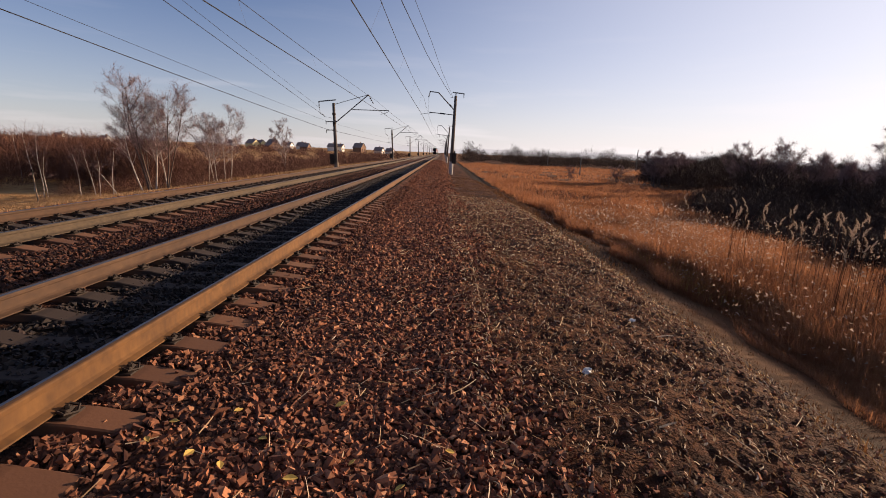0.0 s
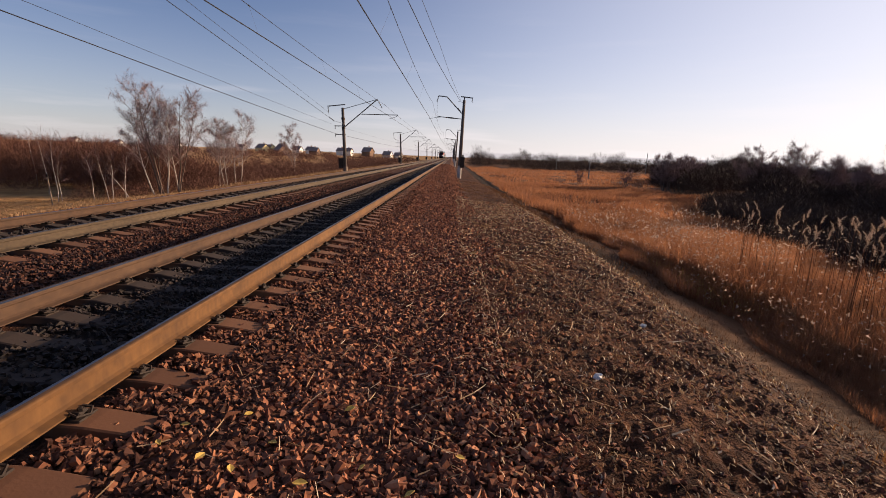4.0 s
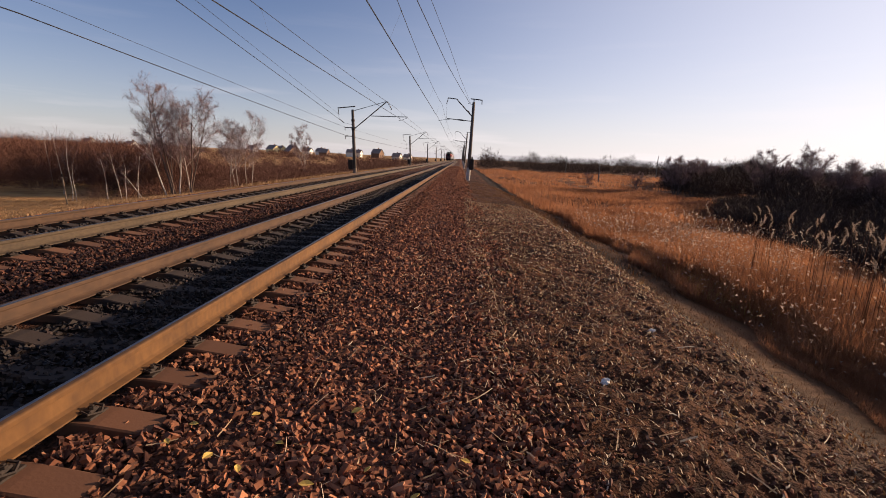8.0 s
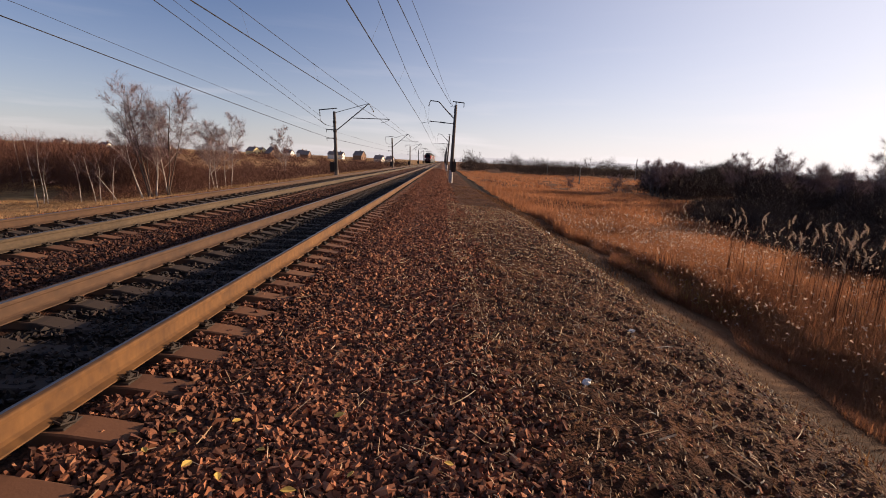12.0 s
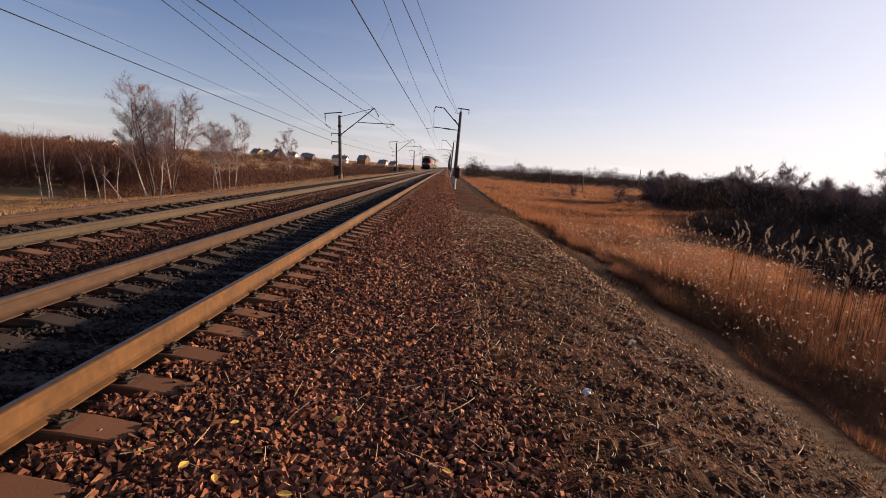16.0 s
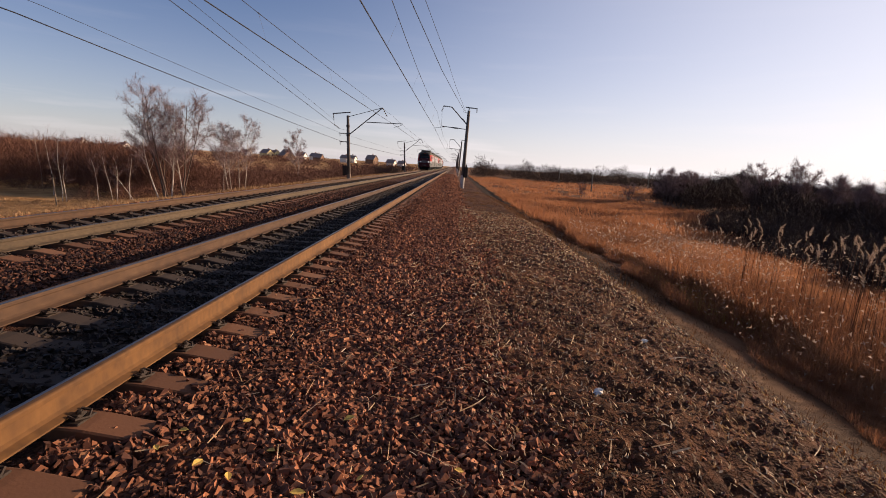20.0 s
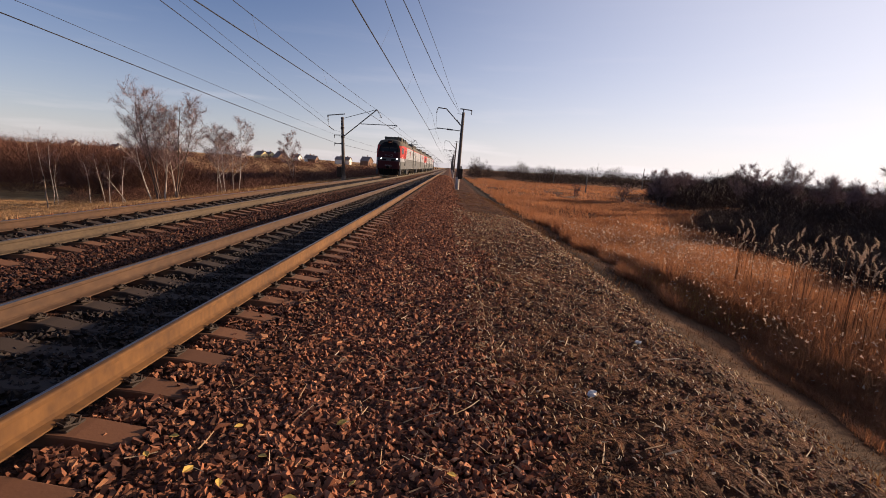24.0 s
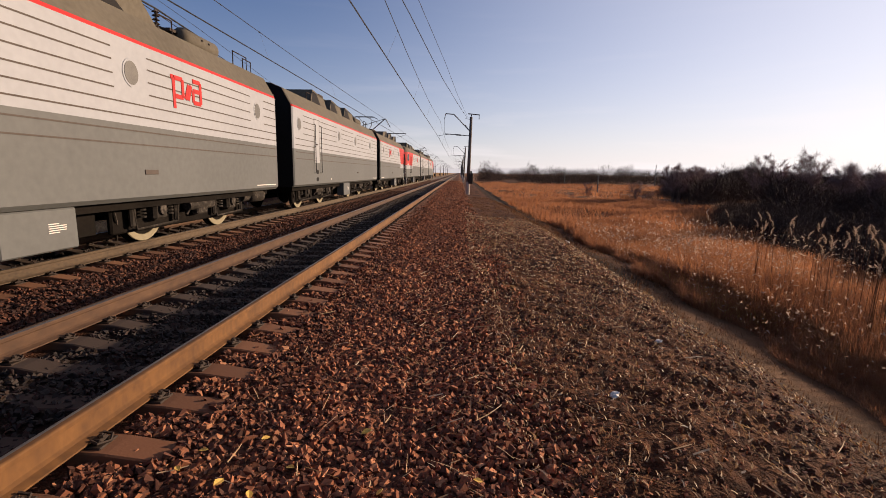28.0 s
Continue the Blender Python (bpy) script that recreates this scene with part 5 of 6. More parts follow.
def side_width(y):
    """The cab narrows towards its front: factor on the half-width at y."""
    return 1.0 if y > STRAIGHT else 0.90 + 0.10 * (y - CREASE) / (STRAIGHT - CREASE)


def hug(me):
    """Lays a plate of the cab side onto the narrowing wall."""
    for v in me.vertices:
        r, c = rake(v.co.z), max(0.0, v.co.z - 2.7)
        v.co.x *= float(np.interp(v.co.y, [CREASE + 0.9 * r, 0.95 + 0.6 * r, 1.9 + 0.1 * r], [0.90 - 0.17 * c, side_width(0.95) - 0.04 * c, 1.0]))
        v.co.x += math.copysign(0.005, v.co.x)
    return me


def head_shell():
    one = [1.0] * len(HALF)
    def lean(w):
        return level(lambda z: w - 0.17 * max(0, z - 2.7))
    st = [(level(lambda z: rake(z) + 0.30), lean(0.635), 0.36), (level(lambda z: rake(z) + 0.32), lean(0.69), 0.42), (level(lambda z: rake(z) * 0.97 + 0.42), lean(0.82), 0.55),
          (level(lambda z: rake(z) * 0.9 + CREASE), lean(0.90), 0.70), (level(lambda z: rake(z) * 0.6 + 0.95), level(lambda z: side_width(0.95) - 0.04 * max(0, z - 2.7)), 0.88), (level(lambda z: 1.9 + 0.1 * rake(z)), one),
          (level(lambda z: 4.45 if z <= 2.12 else 4.45 + (z - 2.12) * 0.92), one), (level(lambda z: 4.7 if z <= 1.75 else 4.7 + (z - 1.75) * 1.1 if z <= 2.12 else 5.1 + (z - 2.12) * 0.7), one),
          (level(lambda z: 9.0), one), (level(lambda z: BODY_END - 0.04), one), (level(lambda z: BODY_END), [0.975] * len(HALF))]

    # paint 6 is the red darkened for the shaded front
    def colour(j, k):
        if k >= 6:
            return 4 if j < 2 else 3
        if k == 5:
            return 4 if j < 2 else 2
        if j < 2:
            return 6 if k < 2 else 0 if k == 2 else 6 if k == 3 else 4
        if k < 2:
            return 0
        if k == 2:
            return 1 if j < 7 else 0
        return 2 if j < 6 else 1
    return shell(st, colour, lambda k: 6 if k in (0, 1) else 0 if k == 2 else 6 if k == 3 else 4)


def booster_shell():
    one = [1.0] * len(HALF)
    st = [(level(lambda z: 0.0), [0.975] * len(HALF)), (level(lambda z: 0.04), one), (level(lambda z: 8.0), one), (level(lambda z: BODY_END - 0.04), one), (level(lambda z: BODY_END), [0.975] * len(HALF))]
    return shell(st, lambda j, k: 3 if k >= 6 else 2 if k == 5 else 0 if k < 3 else 1, lambda k: 4)


def side_box(s, d, y0, z0, y1, z1, t=0.012, x=1.58):
    """A thin plate on the side wall d (-1 or 1)."""
    a, b = d * x, d * (x + t)
    return s.box(min(a, b), y0, z0, max(a, b), y1, z1)


def side_disc(s, d, y, z, ry, rz, t=0.015, n=18, x=1.58):
    return s.prism([(y + ry * math.cos(2 * math.pi * k / n), z + rz * math.sin(2 * math.pi * k / n)) for k in range(n)], "x", min(d * x, d * (x + t)), max(d * x, d * (x + t)))


def ribs(t, d, y_start, ports, low_start):
    for z in (1.80, 2.02, 2.26, 2.46, 2.66, 2.87, 3.08, 3.27):
        cuts = sorted((p - 0.42, p + 0.42) for p in ports) if z > 2.55 else []
        y = low_start if z < 2.1 else y_start
        for lo, hi in cuts + [(BODY_END - 0.05, 99)]:
            if lo - y > 0.25:
                part("rib", side_box(Solid(), d, y, z - 0.011, min(lo, BODY_END - 0.05), z + 0.011, 0.006).mesh("rib", RIB), None, t)
            y = max(y, hi)


def portholes(t, d, ports):
    for p in ports:
        o = part("porthole", side_disc(Solid(), d, p, 2.95, 0.20, 0.225, 0.010).mesh("porthole", WHITE), None, t)
        part("grille", side_disc(Solid(), d, p, 2.95, 0.165, 0.19, 0.016).mesh("grille", PORT), None, o, "dark round porthole grille")


def emblem(t, d, y, z, h, mat):
    """Three slanting strokes and bowls in the railway's colour, as plain shapes."""
    k = d

    def stroke(pts, w):
        s = Solid()
        pts = [(y + k * u * h, z + v * h) for u, v in pts]
        for (a, b), (c, e) in zip(pts, pts[1:]):
            ln = math.hypot(c - a, e - b)
            nx, nz = -(e - b) / ln * w, (c - a) / ln * w
            s.prism([(a - nx, b - nz), (c - nx, e - nz), (c + nx, e + nz), (a + nx, b + nz)], "x", min(d * 1.582, d * 1.592), max(d * 1.582, d * 1.592))
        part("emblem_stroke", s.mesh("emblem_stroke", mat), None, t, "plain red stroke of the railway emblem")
    w = 0.10 * h
    stroke([(-1.25, 0.5), (-1.05, 0.5), (-1.05, -0.85)], w)
    stroke([(-1.0, 0.5), (-0.35, 0.5), (-0.35, -0.3), (-1.0, -0.3)], w)
    stroke([(-0.15, -0.35), (0.15, 0.35)], w)
    stroke([(0.05, -0.35), (0.35, 0.35)], w)
    stroke([(0.5, 0.6), (1.15, 0.6), (1.15, -0.4), (0.5, -0.4), (0.5, 0.15), (1.1, 0.15)], w)


def handrails(t, d, ys, z0=1.32, z1=3.1):
    for y in ys:
        s = Solid().tube([(d * 1.58, y, z1), (d * 1.66, y, z1 - 0.02), (d * 1.66, y, z0 + 0.02), (d * 1.58, y, z0)], 0.013, 6)
        s.tube([(d * 1.58, y + 0.07, z0 + 1.0), (d * 1.64, y + 0.07, z0 + 0.95), (d * 1.64, y + 0.07, z0 + 0.02), (d * 1.58, y + 0.07, z0)], 0.011, 6)
        part("handrail", s.mesh("handrail", BLACK), None, t, "black handrail beside the door")


def side_door(t, d, y0, y1, mat):
    o = part("side_door", side_box(Solid(), d, y0, 2.135, y1, 3.28, 0.01).mesh("side_door", mat), None, t)
    part("lower_panel", side_box(Solid(), d, y0, 1.70, y1, 2.125, 0.01).mesh("lower_panel", WHITE), None, o, "off-white lower door panel")
    s = Solid()
    for a, b in ((y0 - 0.02, y0), (y1, y1 + 0.02)):
        side_box(s, d, a, 1.7, b, 3.3, 0.013)
    side_box(s, d, y0 - 0.02, 3.28, y1 + 0.02, 3.3, 0.013)
    part("door_seal", s.mesh("door_seal", RIB), None, o)
    part("door_handle", Solid().chamfer(min(d * 1.59, d * 1.64), y0 + 0.06, 2.36, max(d * 1.59, d * 1.64), y0 + 0.26, 2.40, 0.008).mesh("door_handle", IRON), None, o)
    # flat black plates paint the shade inside the step recesses
    for z in (1.36, 1.08):
        s = Solid().prism([((y0 + y1) / 2 + u, z + v) for u, v in ((-0.14, -0.04), (-0.1, -0.075), (0.1, -0.075), (0.14, -0.04), (0.14, 0.04), (0.1, 0.075), (-0.1, 0.075), (-0.14, 0.04))], "x", min(d * 1.575, d * 1.586), max(d * 1.575, d * 1.586))
        part("step_hole", s.mesh("step_hole", BLACK), None, t, "flat black plate painting the shade of a step recess")


def wheelset_mesh():
    s = Solid().tube([(-1.0, 0, 0), (1.0, 0, 0)], 0.09, 10)
    for d in (-1, 1):
        s.tube([(d * 0.70, 0, 0), (d * 0.835, 0, 0)], 0.60, 28)
        s.tube([(d * 0.70, 0, 0), (d * 0.735, 0, 0)], 0.65, 28)
        s.tube([(d * 0.83, 0, 0), (d * 0.88, 0, 0)], [0.2, 0.16], 14)
    return s.mesh("wheelset", DARK)


def tyre_mesh(d):
    s, n = Solid(), 32
    a, b = d * 0.835, d * 0.848
    v = [(x, r * math.cos(2 * math.pi * k / n), r * math.sin(2 * math.pi * k / n)) for x, r in ((a, 0.625), (b, 0.615), (b, 0.50), (a, 0.495)) for k in range(n)]
    f = [(j * n + k, j * n + (k + 1) % n, ((j + 1) % 4) * n + (k + 1) % n, ((j + 1) % 4) * n + k) for j in range(4) for k in range(n)]
    s.add(v, f)
    me = s.mesh("tyre", TYRE)
    return me


WHEELSET, TYRES = wheelset_mesh(), [tyre_mesh(-1), tyre_mesh(1)]
AXLES = (2.35, 5.2, 10.5, 13.35)


def bogie(t, yc):
    part("bogie_frame", Solid().chamfer(-1.02, yc - 2.5, 0.24, -0.92, yc + 2.5, 0.92, 0.03).chamfer(0.92, yc - 2.5, 0.24, 1.02, yc + 2.5, 0.92, 0.03)
         .box(-1.0, yc - 0.35, 0.5, 1.0, yc + 0.35, 0.85).box(-1.0, yc - 2.45, 0.6, 1.0, yc - 2.2, 0.85).box(-1.0, yc + 2.2, 0.6, 1.0, yc + 2.45, 0.85).mesh("bogie_frame", DARK), None, t)
    for d in (-1, 1):
        for w in (-1.425, 1.425):
            y = yc + w
            part("axle_box", Solid().chamfer(min(d * 1.0, d * 1.24), y - 0.2, 0.42, max(d * 1.0, d * 1.24), y + 0.2, 0.84, 0.05).tube([(d * 1.2, y, 0.625), (d * 1.28, y, 0.625)], [0.14, 0.11], 12).mesh("axle_box", GRIME), None, t)
            for u in (-0.42, 0.42):
                s = Solid()
                for k in range(5):
                    s.tube([(d * 1.12, y + u, 0.50 + k * 0.065), (d * 1.12, y + u, 0.53 + k * 0.065)], [0.085, 0.075], 9)
                s.box(min(d * 1.05, d * 1.19), y + u - 0.09, 0.82, max(d * 1.05, d * 1.19), y + u + 0.09, 0.88)
                part("spring", s.mesh("spring", GRIME), None, t)
            s = Solid().tube([(d * 1.15, y - 0.62, 0.30), (d * 1.15, y + 0.62, 0.34)], 0.022, 6).tube([(d * 1.15, y - 0.62, 0.30), (d * 1.15, y - 0.7, 0.8)], 0.02, 6).tube([(d * 1.15, y + 0.62, 0.34), (d * 1.15, y + 0.68, 0.8)], 0.03, 6)
            s.chamfer(min(d * 1.08, d * 1.16), y - 0.75, 0.34, max(d * 1.08, d * 1.16), y - 0.60, 0.72, 0.03).chamfer(min(d * 1.08, d * 1.16), y + 0.58, 0.34, max(d * 1.08, d * 1.16), y + 0.70, 0.72, 0.03)
            part("brake_rigging", s.mesh("brake_rigging", GRIME), None, t)
        part("equaliser", Solid().tube([(d * 1.2, yc - 0.55, 0.44), (d * 1.2, yc - 0.1, 0.82)], 0.028, 6).tube([(d * 1.19, yc - 0.5, 0.62), (d * 1.19, yc + 0.5, 0.62)], 0.10, 10).chamfer(min(d * 1.1, d * 1.26), yc - 0.2, 0.42, max(d * 1.1, d * 1.26), yc + 0.22, 0.78, 0.03).mesh("equaliser", GRIME), None, t)
        part("sand_pipe", Solid().tube([(d * 1.0, yc - 2.45, 0.9), (d * 1.05, yc - 2.42, 0.5), (d * 0.86, yc - 2.2, 0.12)], 0.025, 6).mesh("sand_pipe", GRIME), None, t)
        part("brake_cylinder", Solid().tube([(d * 1.15, yc + 2.05, 0.68), (d * 1.15, yc + 2.5, 0.68)], [0.13, 0.12], 12).mesh("brake_cylinder", GRIME), None, t)


def roof_gear(t, pantograph, y_shift=0.0):
    for k, y in enumerate((4.6, 7.4, 10.0)):
        y += y_shift
        part("roof_hatch", Solid().prism([(y - 1.15, 4.1), (y + 1.2, 4.1), (y + 0.75, 4.50), (y - 0.85, 4.64)], "x", -1.0, 1.0).mesh("roof_hatch", ROOF), None, t)
        for d in (-1, 1):
            s = Solid().prism([(y - 1.02, 4.16), (y + 0.25, 4.14), (y - 0.35, 4.52), (y - 0.82, 4.58)], "x", min(d * 1.0, d * 1.008), max(d * 1.0, d * 1.008))
            part("air_intake", s.mesh("air_intake", BLACK), None, t, "black slanted air intake")
    for x, y in ((0.75, 6.05), (0.75, 8.7), (0.72, 11.6), (-0.75, 6.05), (-0.75, 8.7), (0.5, 6.25)):
        s = Solid()
        insulator(s, (x, y + y_shift, 4.15), (x, y + y_shift, 4.62), 6, 0.075)
        part("insulator", s.mesh("insulator", PORCELAIN), None, t)
    part("bus_bar", Solid().tube([(0.75, 5.2 + y_shift, 4.6), (0.75, 8.7 + y_shift, 4.64), (0.72, 11.6 + y_shift, 4.64), (0.7, 13.6, 4.5)], 0.018, 6).mesh("bus_bar", WIRE), None, t)
    part("air_tank", smooth(Solid().tube([(0.72, 12.35, 4.3), (0.72, 12.45, 4.3), (0.72, 13.7, 4.3), (0.72, 13.8, 4.3)], [0.12, 0.22, 0.22, 0.12], 14).mesh("air_tank", ROOF)), None, t, "horizontal air tank on the roof")
    part("roof_rail", Solid().tube([(0.95, 14.4, 4.15), (0.95, 14.4, 4.5), (0.95, 15.2, 4.5), (0.95, 15.2, 4.15)], 0.016, 5).mesh("roof_rail", IRON), None, t)
    for yy in (3.3, 11.2, 14.9):
        part("roof_hoop", Solid().tube([(0.98, yy, 4.08), (0.98, yy, 4.42), (0.98, yy + 0.5, 4.42), (0.98, yy + 0.5, 4.08)], 0.018, 5).mesh("roof_hoop", IRON), None, t)
    part("breaker", Solid().tube([(0.72, 5.5, 4.2), (0.72, 5.5, 4.55)], 0.16, 10).chamfer(0.55, 5.35, 4.5, 0.9, 5.9, 4.68, 0.04).mesh("breaker", IRON), None, t)
    y = 13.0
    z = CONTACT if pantograph else 4.55
    s = Solid().box(-0.7, y - 0.9, 4.35, 0.7, y + 0.9, 4.41)
    knee = (y - 1.25, (4.4 + z) / 2)
    for x in (-0.45, 0.45):
        s.tube([(x, y + 0.7, 4.4), (x * 0.6, knee[0], knee[1])], 0.025, 6).tube([(x * 0.6, knee[0], knee[1]), (x, y + 0.1, z - 0.06)], 0.02, 6)
    for u in (-0.15, 0.15):
        s.tube([(-0.95, y + 0.1 + u, z - 0.2), (-0.65, y + 0.1 + u, z - 0.05), (0.65, y + 0.1 + u, z - 0.05), (0.95, y + 0.1 + u, z - 0.2)], 0.022, 6)
    part("pantograph", s.mesh("pantograph", IRON), None, t, "raised pantograph" if pantograph else "lowered pantograph")


def underframe(t):
    part("underframe", Solid().box(-1.3, 0.5, 0.7, 1.3, BODY_END - 0.2, 0.9).box(-1.0, 6.7, 0.3, 1.0, 9.1, 0.75).mesh("underframe", DARK), None, t)
    for d in (-1, 1):
        o = part("battery_box", Solid().chamfer(min(d * 1.15, d * 1.5), 6.95, 0.26, max(d * 1.15, d * 1.5), 8.15, 0.84, 0.02).mesh("battery_box", GREY), None, t, "tan equipment box under the body")
        s = Solid()
        for n, z in enumerate((0.63, 0.60, 0.57, 0.54, 0.51)):
            side_box(s, d, 7.66, z, 7.95 - 0.12 * (n in (0, 4)), z + 0.011, 0.004, 1.5)
        part("notice", s.mesh("notice", LETTER), None, o, "unreadable white notice")
        part("air_reservoir", smooth(Solid().tube([(d * 1.2, 14.35, 0.68), (d * 1.2, 14.4, 0.68), (d * 1.2, 15.1, 0.68), (d * 1.2, 15.15, 0.68)], [0.1, 0.17, 0.17, 0.1], 14).mesh("air_reservoir", GRIME)), None, t)
    part("gangway", Solid().chamfer(-0.75, BODY_END, 0.95, 0.75, BODY_END + 0.95, 3.5, 0.08).box(-0.25, BODY_END, 0.5, 0.25, COUPLED - 0.75, 0.8).mesh("gangway", DARK), None, t, "black gangway bellows")
    for d in (-1, 1):
        part("end_post", Solid().box(min(d * 1.3, d * 1.5), BODY_END, 0.95, max(d * 1.3, d * 1.5), BODY_END + 0.12, 3.6).mesh("end_post", BLACK), None, t)


def wheels(t):
    out = []
    for y in AXLES:
        w = part("wheelset", WHEELSET, None, t, at=pose(0, y, 0.625))
        for me in TYRES:
            part("tyre", me, None, w, "pale painted wheel rim")
        out.append(w)
    bogie(t, sum(AXLES[:2]) / 2)
    bogie(t, sum(AXLES[2:]) / 2)
    return out


def marks(t, d):
    part("data_strip", side_box(Solid(), d, 14.1, 0.985, 15.4, 1.005, 0.004).mesh("data_strip", LETTER), None, t, "white data strip")
    part("jacking_mark", side_box(Solid(), d, 4.45, 1.02, 4.49, 1.12, 0.004).mesh("jacking_mark", LETTER), None, t)
    part("vent_plate", side_box(Solid(), d, 9.6, 1.30, 9.95, 1.38, 0.012).mesh("vent_plate", RIB), None, t)


def head_section(label, pantograph):
    t = thing("locomotive_section", label, "locomotive", "locomotive sections")
    part("body", head_shell(), None, t)
    ports = (5.95, 9.45, 14.3)
    for d in (-1, 1):
        ribs(t, d, 3.25, ports, 5.0)
        portholes(t, d, ports)
        handrails(t, d, (2.25, 2.98))
        side_door(t, d, 2.36, 2.92, RED)
        marks(t, d)
        emblem(t, d, 11.05, 2.9, 0.42, RED)
        win = [(0.92, 2.69), (1.54, 2.66), (1.60, 2.72), (1.61, 3.20), (1.54, 3.27), (1.18, 3.30), (1.08, 3.25), (0.88, 2.76)]
        o = part("side_window", hug(Solid().prism([(y + (y - 1.12) * 0.08, z + (z - 3.0) * 0.1) for y, z in win], "x", min(d * 1.575, d * 1.590), max(d * 1.575, d * 1.590)).mesh("side_window", RIB)), None, t, "cab side window with a dark seal")
        part("pane", hug(Solid().prism(win, "x", min(d * 1.582, d * 1.594), max(d * 1.582, d * 1.594)).mesh("pane", GLASS)), None, o)
        part("window_bar", hug(Solid().prism([(1.16, 2.7), (1.19, 2.7), (1.32, 3.3), (1.29, 3.3)], "x", min(d * 1.59, d * 1.60), max(d * 1.59, d * 1.60)).mesh("window_bar", GREY)), None, o)
        part("mirror_bracket", hug(Solid().tube([(d * 1.58, 0.82, 2.60), (d * 1.68, 0.86, 2.58), (d * 1.68, 0.98, 2.60), (d * 1.60, 1.02, 2.72)], 0.014, 5).mesh("mirror_bracket", BLACK)), None, t, "black folded mirror bracket")
        for k in range(7):
            if k != 2:
                o = part("number_bar", hug(side_box(Solid(), d, 0.86 + k * 0.078, 2.17, 0.905 + k * 0.078, 2.28, 0.004).mesh("number_bar", LETTER)), None, t, "white plain bar of the number")
        side = Solid().prism([(4.15, 1.86), (4.5, 1.86), (4.56, 1.92), (4.56, 2.0), (4.5, 2.06), (4.2, 2.06), (4.12, 2.0), (4.12, 1.92)], "x", min(d * 1.575, d * 1.592), max(d * 1.575, d * 1.592))
        o = part("filler_hatch", side.mesh("filler_hatch", RIB), None, t)
        part("hatch_lid", Solid().prism([(4.2, 1.90), (4.46, 1.90), (4.51, 1.93), (4.51, 1.99), (4.46, 2.02), (4.22, 2.02), (4.17, 1.99), (4.17, 1.93)], "x", min(d * 1.575, d * 1.598), max(d * 1.575, d * 1.598)).mesh("hatch_lid", WHITE), None, o)
        lamp = part("marker_lamp", smooth(Solid().tube([(d * 0.90 + 0.05, 0.34, 1.99), (d * 0.90 + 0.05, 0.27, 1.99)], [0.105, 0.105], 18).mesh("marker_lamp", IRON)), None, t, "round marker lamp housing")
        part("lens", Solid().tube([(d * 0.90 + 0.05, 0.27, 1.99), (d * 0.90 + 0.05, 0.25, 1.99)], [0.08, 0.068], 18).mesh("lens", LAMP), None, lamp, "lit white lamp")
        part("buffer_vent", Solid().box(min(d * 0.28, d * 0.72), 0.28, 1.78, max(d * 0.28, d * 0.72), 0.35, 1.98).mesh("buffer_vent", BLACK), None, t, "black vent below the emblem")
        part("wiper", Solid().tube([(d * 0.3, 0.50, 2.78), (d * 0.5, 0.63, 3.2)], 0.012, 4).mesh("wiper", BLACK), None, t)
        part("grab_iron", Solid().tube([(d * 1.2, 0.40, 1.25), (d * 1.24, 0.32, 1.27), (d * 1.24, 0.32, 1.62), (d * 1.2, 0.40, 1.65)], 0.014, 5).mesh("grab_iron", LETTER), None, t)
        pl = Solid().prism([(0.38, 0.86), (1.28, 0.86), (0.84, 0.58), (0.56, 0.24), (0.38, 0.18)], "x", min(d * 1.24, d * 1.40), max(d * 1.24, d * 1.40))
        part("plough_side", pl.mesh("plough_side", GREY), None, t, "grey slanted side of the pilot")
    for d in (-1, 1):
        x0, x1 = sorted((d * 0.06, d * 0.92))
        q = [(x0, rake(2.86) + 0.285, 2.86), (x1, rake(2.86) + 0.285, 2.86), (x1 * 0.97, rake(3.3) + 0.285, 3.3), (x0 * 0.97, rake(3.3) + 0.285, 3.3)]
        o = part("windscreen", Solid().add(q + [(x, y + 0.03, z) for x, y, z in q], [(0, 1, 2, 3), (7, 6, 5, 4), (0, 4, 5, 1), (1, 5, 6, 2), (2, 6, 7, 3), (3, 7, 4, 0)]).mesh("windscreen", GLASS), None, t, "dark raked windscreen pane")
        v = [(x0, rake(3.2) + 0.275, 3.18), (x1, rake(3.2) + 0.275, 3.18), (x1 * 0.97, rake(3.3) + 0.278, 3.29), (x0 * 0.97, rake(3.3) + 0.278, 3.29)]
        part("sun_visor", Solid().add(v + [(x, y + 0.008, z) for x, y, z in v], [(0, 1, 2, 3), (7, 6, 5, 4), (0, 4, 5, 1), (1, 5, 6, 2), (2, 6, 7, 3), (3, 7, 4, 0)]).mesh("sun_visor", GRIME), None, o, "grey sun visor strip")
    s = Solid().prism([(0.80, 3.66), (0.86, 4.0), (1.1, 4.1), (2.2, 4.18), (2.2, 3.9)], "x", -0.27, 0.27)
    o = part("headlight_housing", s.mesh("headlight_housing", BLACK), None, t, "black roof headlight housing")
    for x in (-0.09, 0.09):
        part("headlight", Solid().tube([(x, 0.90, 3.86), (x, 0.80, 3.86)], 0.07, 14).mesh("headlight", HEADLAMP), None, o, "dim orange headlight")
    for k in range(3):
        part("number_bar", Solid().box(-0.26 + k * 0.19, 0.27, 1.76, -0.13 + k * 0.19, 0.31, 1.94).mesh("number_bar", SHADED_MARK), None, t, "pale plain bar of the number")
    for k in range(5):
        part("type_bar", Solid().box(-0.40 + k * 0.16, 0.27, 1.14, -0.29 + k * 0.16, 0.31, 1.31).mesh("type_bar", SHADED_MARK), None, t, "pale plain bar of the type mark")
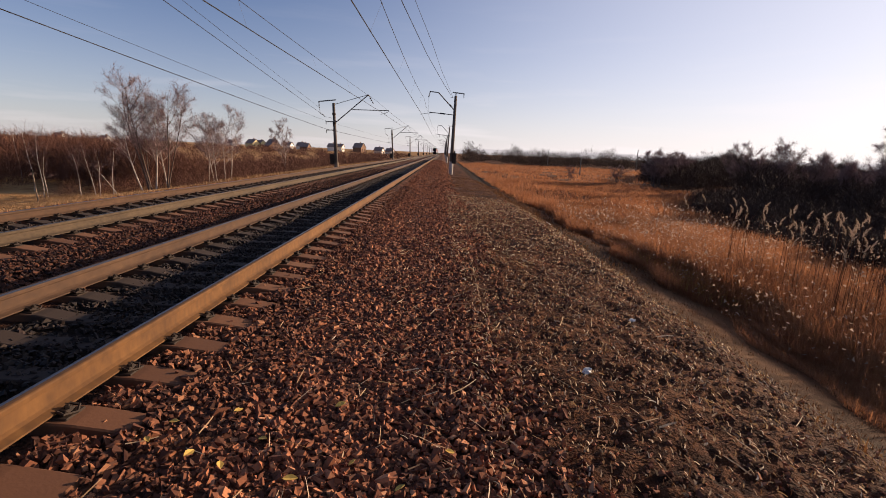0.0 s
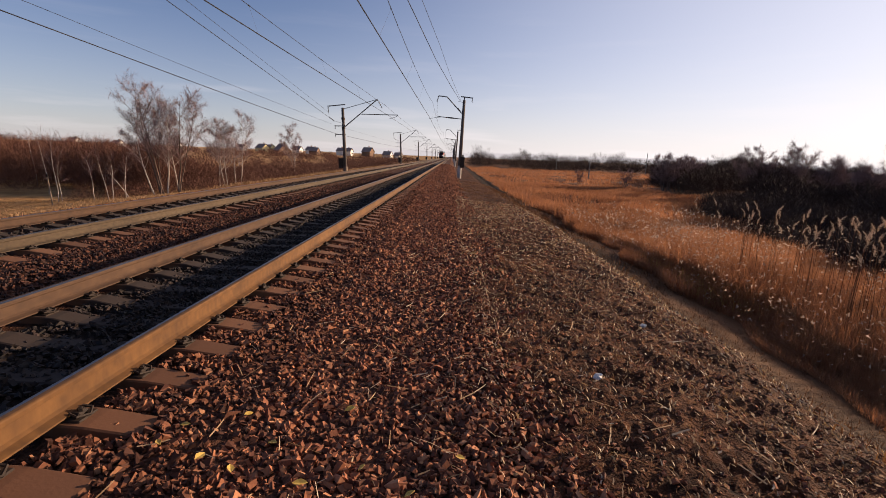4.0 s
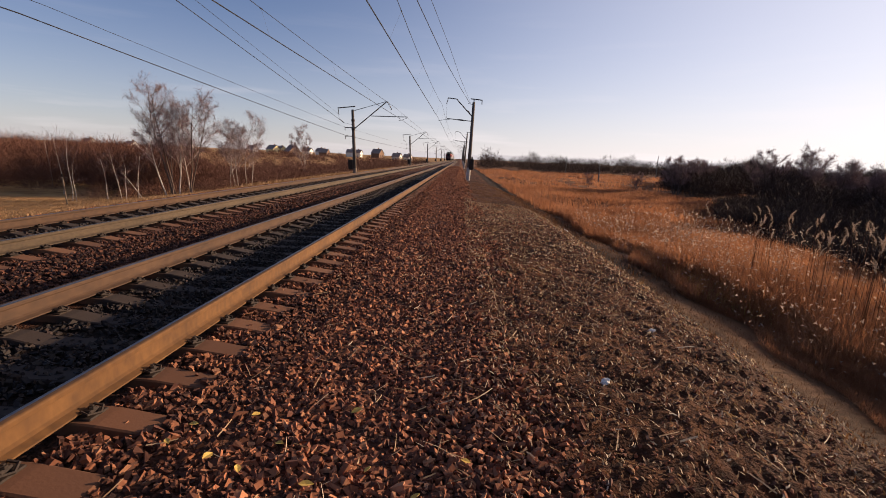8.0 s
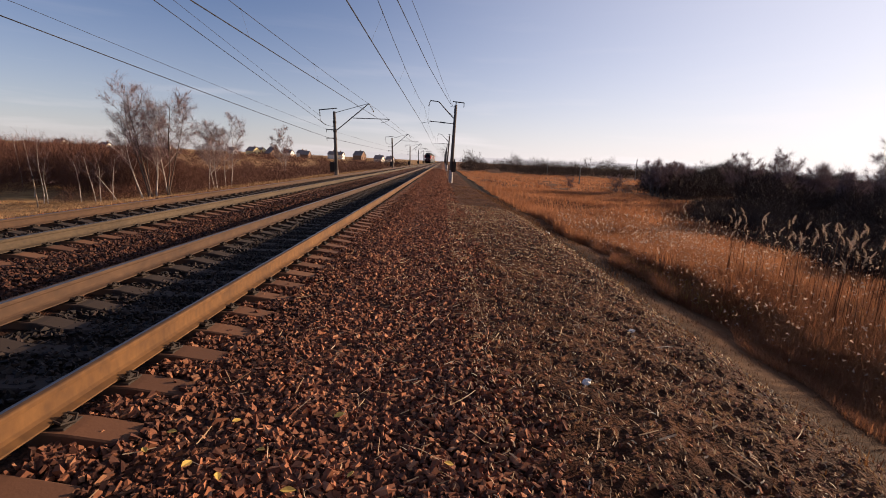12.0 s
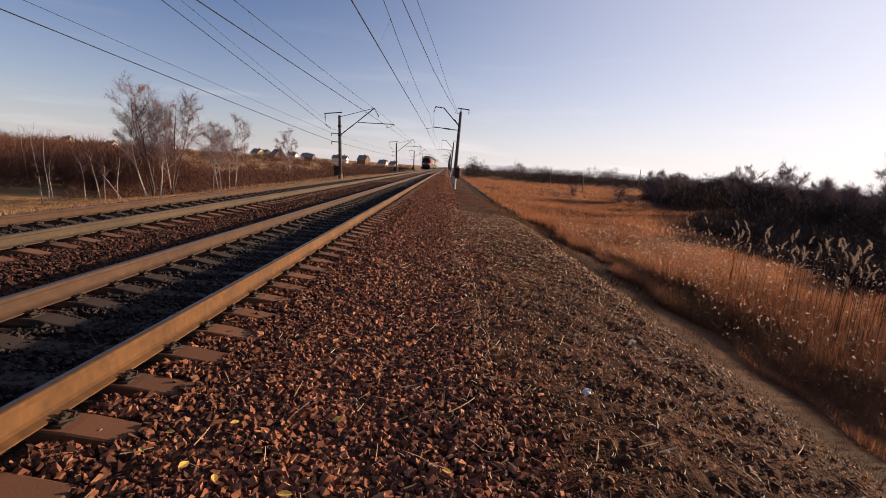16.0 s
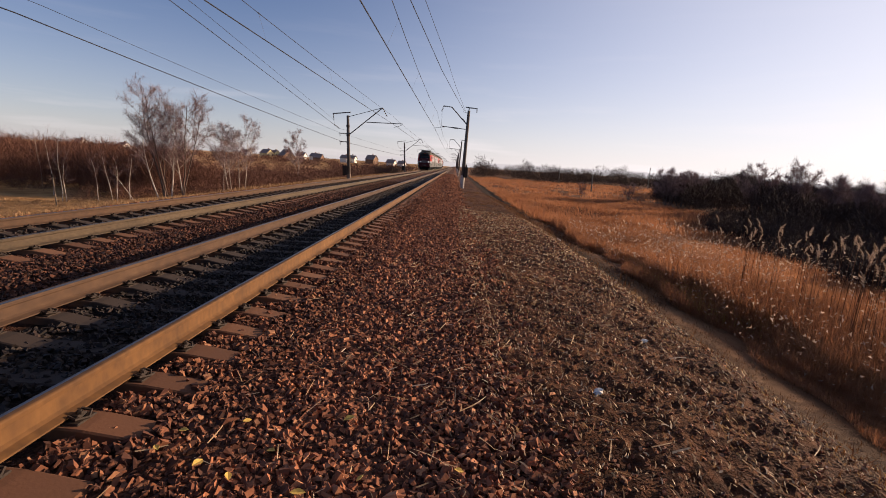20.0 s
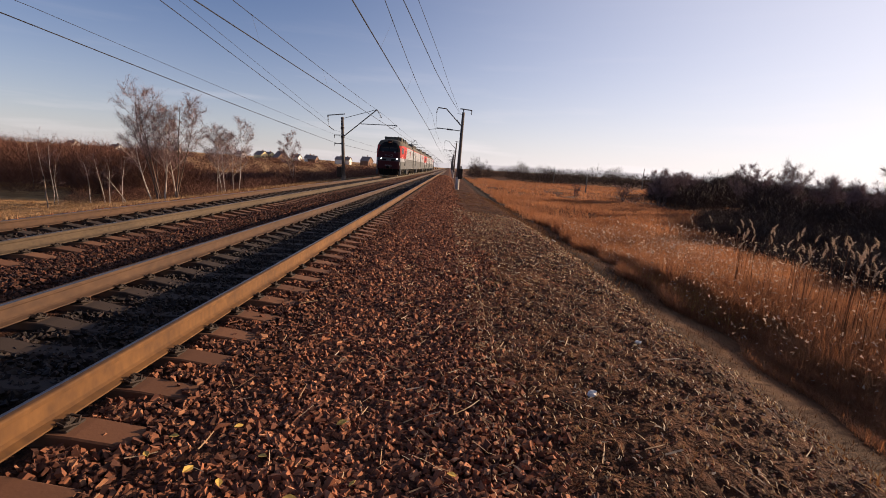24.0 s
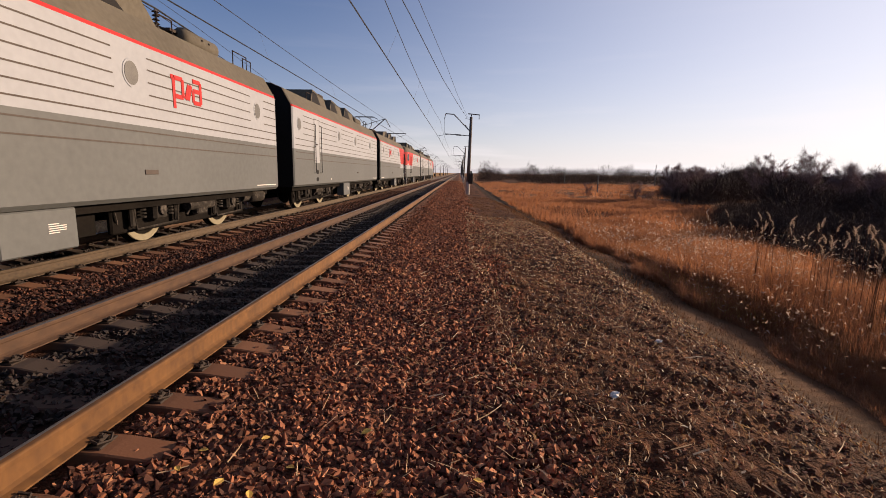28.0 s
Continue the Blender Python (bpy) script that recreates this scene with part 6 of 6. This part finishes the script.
    for x, w in ((0.66, 0.09), (-0.70, 0.05)):
        part("notice_card", Solid().add([(x + dx, rake(z) + 0.265 + dy, z) for dy in (0.0, 0.01) for dx, z in ((-w, 2.70), (w, 2.70), (w, 2.84), (-w, 2.84))], [(0, 1, 2, 3), (7, 6, 5, 4), (0, 4, 5, 1), (1, 5, 6, 2), (2, 6, 7, 3), (3, 7, 4, 0)]).mesh("notice_card", SHADED_MARK), None, t, "white card behind the windscreen")
    s = Solid()
    for a, b in (((-0.42, 2.40), (-0.42, 2.20)), ((-0.42, 2.40), (-0.2, 2.40)), ((-0.2, 2.40), (-0.2, 2.29)), ((-0.2, 2.29), (-0.42, 2.29)), ((-0.12, 2.26), (0.0, 2.40)), ((0.0, 2.26), (0.12, 2.40)), ((0.2, 2.28), (0.42, 2.28)), ((0.42, 2.28), (0.42, 2.46)), ((0.42, 2.46), (0.24, 2.46)), ((0.2, 2.28), (0.2, 2.36))):
        s.tube([(a[0], 0.29 + rake(a[1]), a[1]), (b[0], 0.29 + rake(b[1]), b[1])], 0.024, 4)
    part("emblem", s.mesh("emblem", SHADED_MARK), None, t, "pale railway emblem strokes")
    part("plough", Solid().prism([(-1.12, 0.86), (1.12, 0.86), (0.95, 0.16), (-0.95, 0.16)], "y", 0.18, 0.6).mesh("plough", DARK), None, t, "black snow plough")
    part("coupler", Solid().chamfer(-0.2, -0.35, 0.92, 0.2, 0.3, 1.16, 0.05).mesh("coupler", DARK), None, t)
    s = Solid()
    for x in (-0.55, 0.5):
        s.tube([(x, 0.28, 1.0), (x, 0.14, 0.8), (x, 0.16, 0.5)], 0.022, 5)
    part("brake_hose", s.mesh("brake_hose", GRIME), None, t)
    part("antenna", Solid().tube([(0.6, 3.1, 4.15), (0.6, 3.1, 4.5)], 0.018, 5).box(0.42, 2.9, 4.5, 0.78, 3.3, 4.53).tube([(0.6, 3.9, 4.4), (0.6, 3.9, 4.75)], 0.03, 6).mesh("antenna", IRON), None, t)
    part("roof_rail", Solid().tube([(0.8, 1.9, 4.15), (0.8, 2.1, 4.45), (0.8, 2.5, 4.45), (0.8, 2.7, 4.15)], 0.02, 5).mesh("roof_rail", IRON), None, t)
    roof_gear(t, pantograph)
    underframe(t)
    return t, wheels(t)


def booster_section(label):
    t = thing("locomotive_section", label, "locomotive", "locomotive sections")
    part("body", booster_shell(), None, t)
    ports = (0.6, 5.9, 9.2, 13.2)
    for d in (-1, 1):
        ribs(t, d, 0.2, ports, 0.2)
        portholes(t, d, ports)
        handrails(t, d, (2.15, 2.9))
        side_door(t, d, 2.26, 2.84, WHITE)
        marks(t, d)
    roof_gear(t, False, 0.3)
    underframe(t)
    return t, wheels(t)


H_LABEL = "red-fronted electric locomotive section with white and grey sides"
SECTIONS = [(*head_section(H_LABEL, False), 1), (*booster_section("cabless middle locomotive section with white and grey sides"), 1), (*head_section("rear-facing red and grey electric locomotive section, pantograph raised", True), -1)]
for k in (0, 1, 2):
    copied = copy_thing(SECTIONS[k][0], Matrix())
    SECTIONS.append((copied, [c for c in copied.children if c.name.startswith("wheelset")], SECTIONS[k][2]))

FRONT = [(0, 371.0), (4, 319.0), (8, 266.0), (12, 213.0), (15, 173.0), (17, 146.5), (20, 107.5), (21.5, 88.0), (23.5, 60.8), (25, 40.2), (26, 26.3), (27, 12.15), (28, -1.6)]


def front_at(s):
    return float(np.interp(s, [a for a, b in FRONT], [b for a, b in FRONT]))


def motions():
    for k, (t, axles, way) in enumerate(SECTIONS):
        off = COUPLED * k + (0 if way > 0 else BODY_END)
        walk(t, [(s, pose(TRACK_B, y + off, 0, 0, 0, 0 if way > 0 else 180)) for s, y in FRONT])
        if k < 3:
            times = [i * 2 / 30 for i in range(421)]
            for w, y in zip(axles, AXLES):
                walk(w, [(s, Matrix.Translation((0, y, 0.625)) @ Matrix.Rotation(way * (front_at(0) - front_at(s)) / 0.625, 4, "X")) for s in times])


motions()
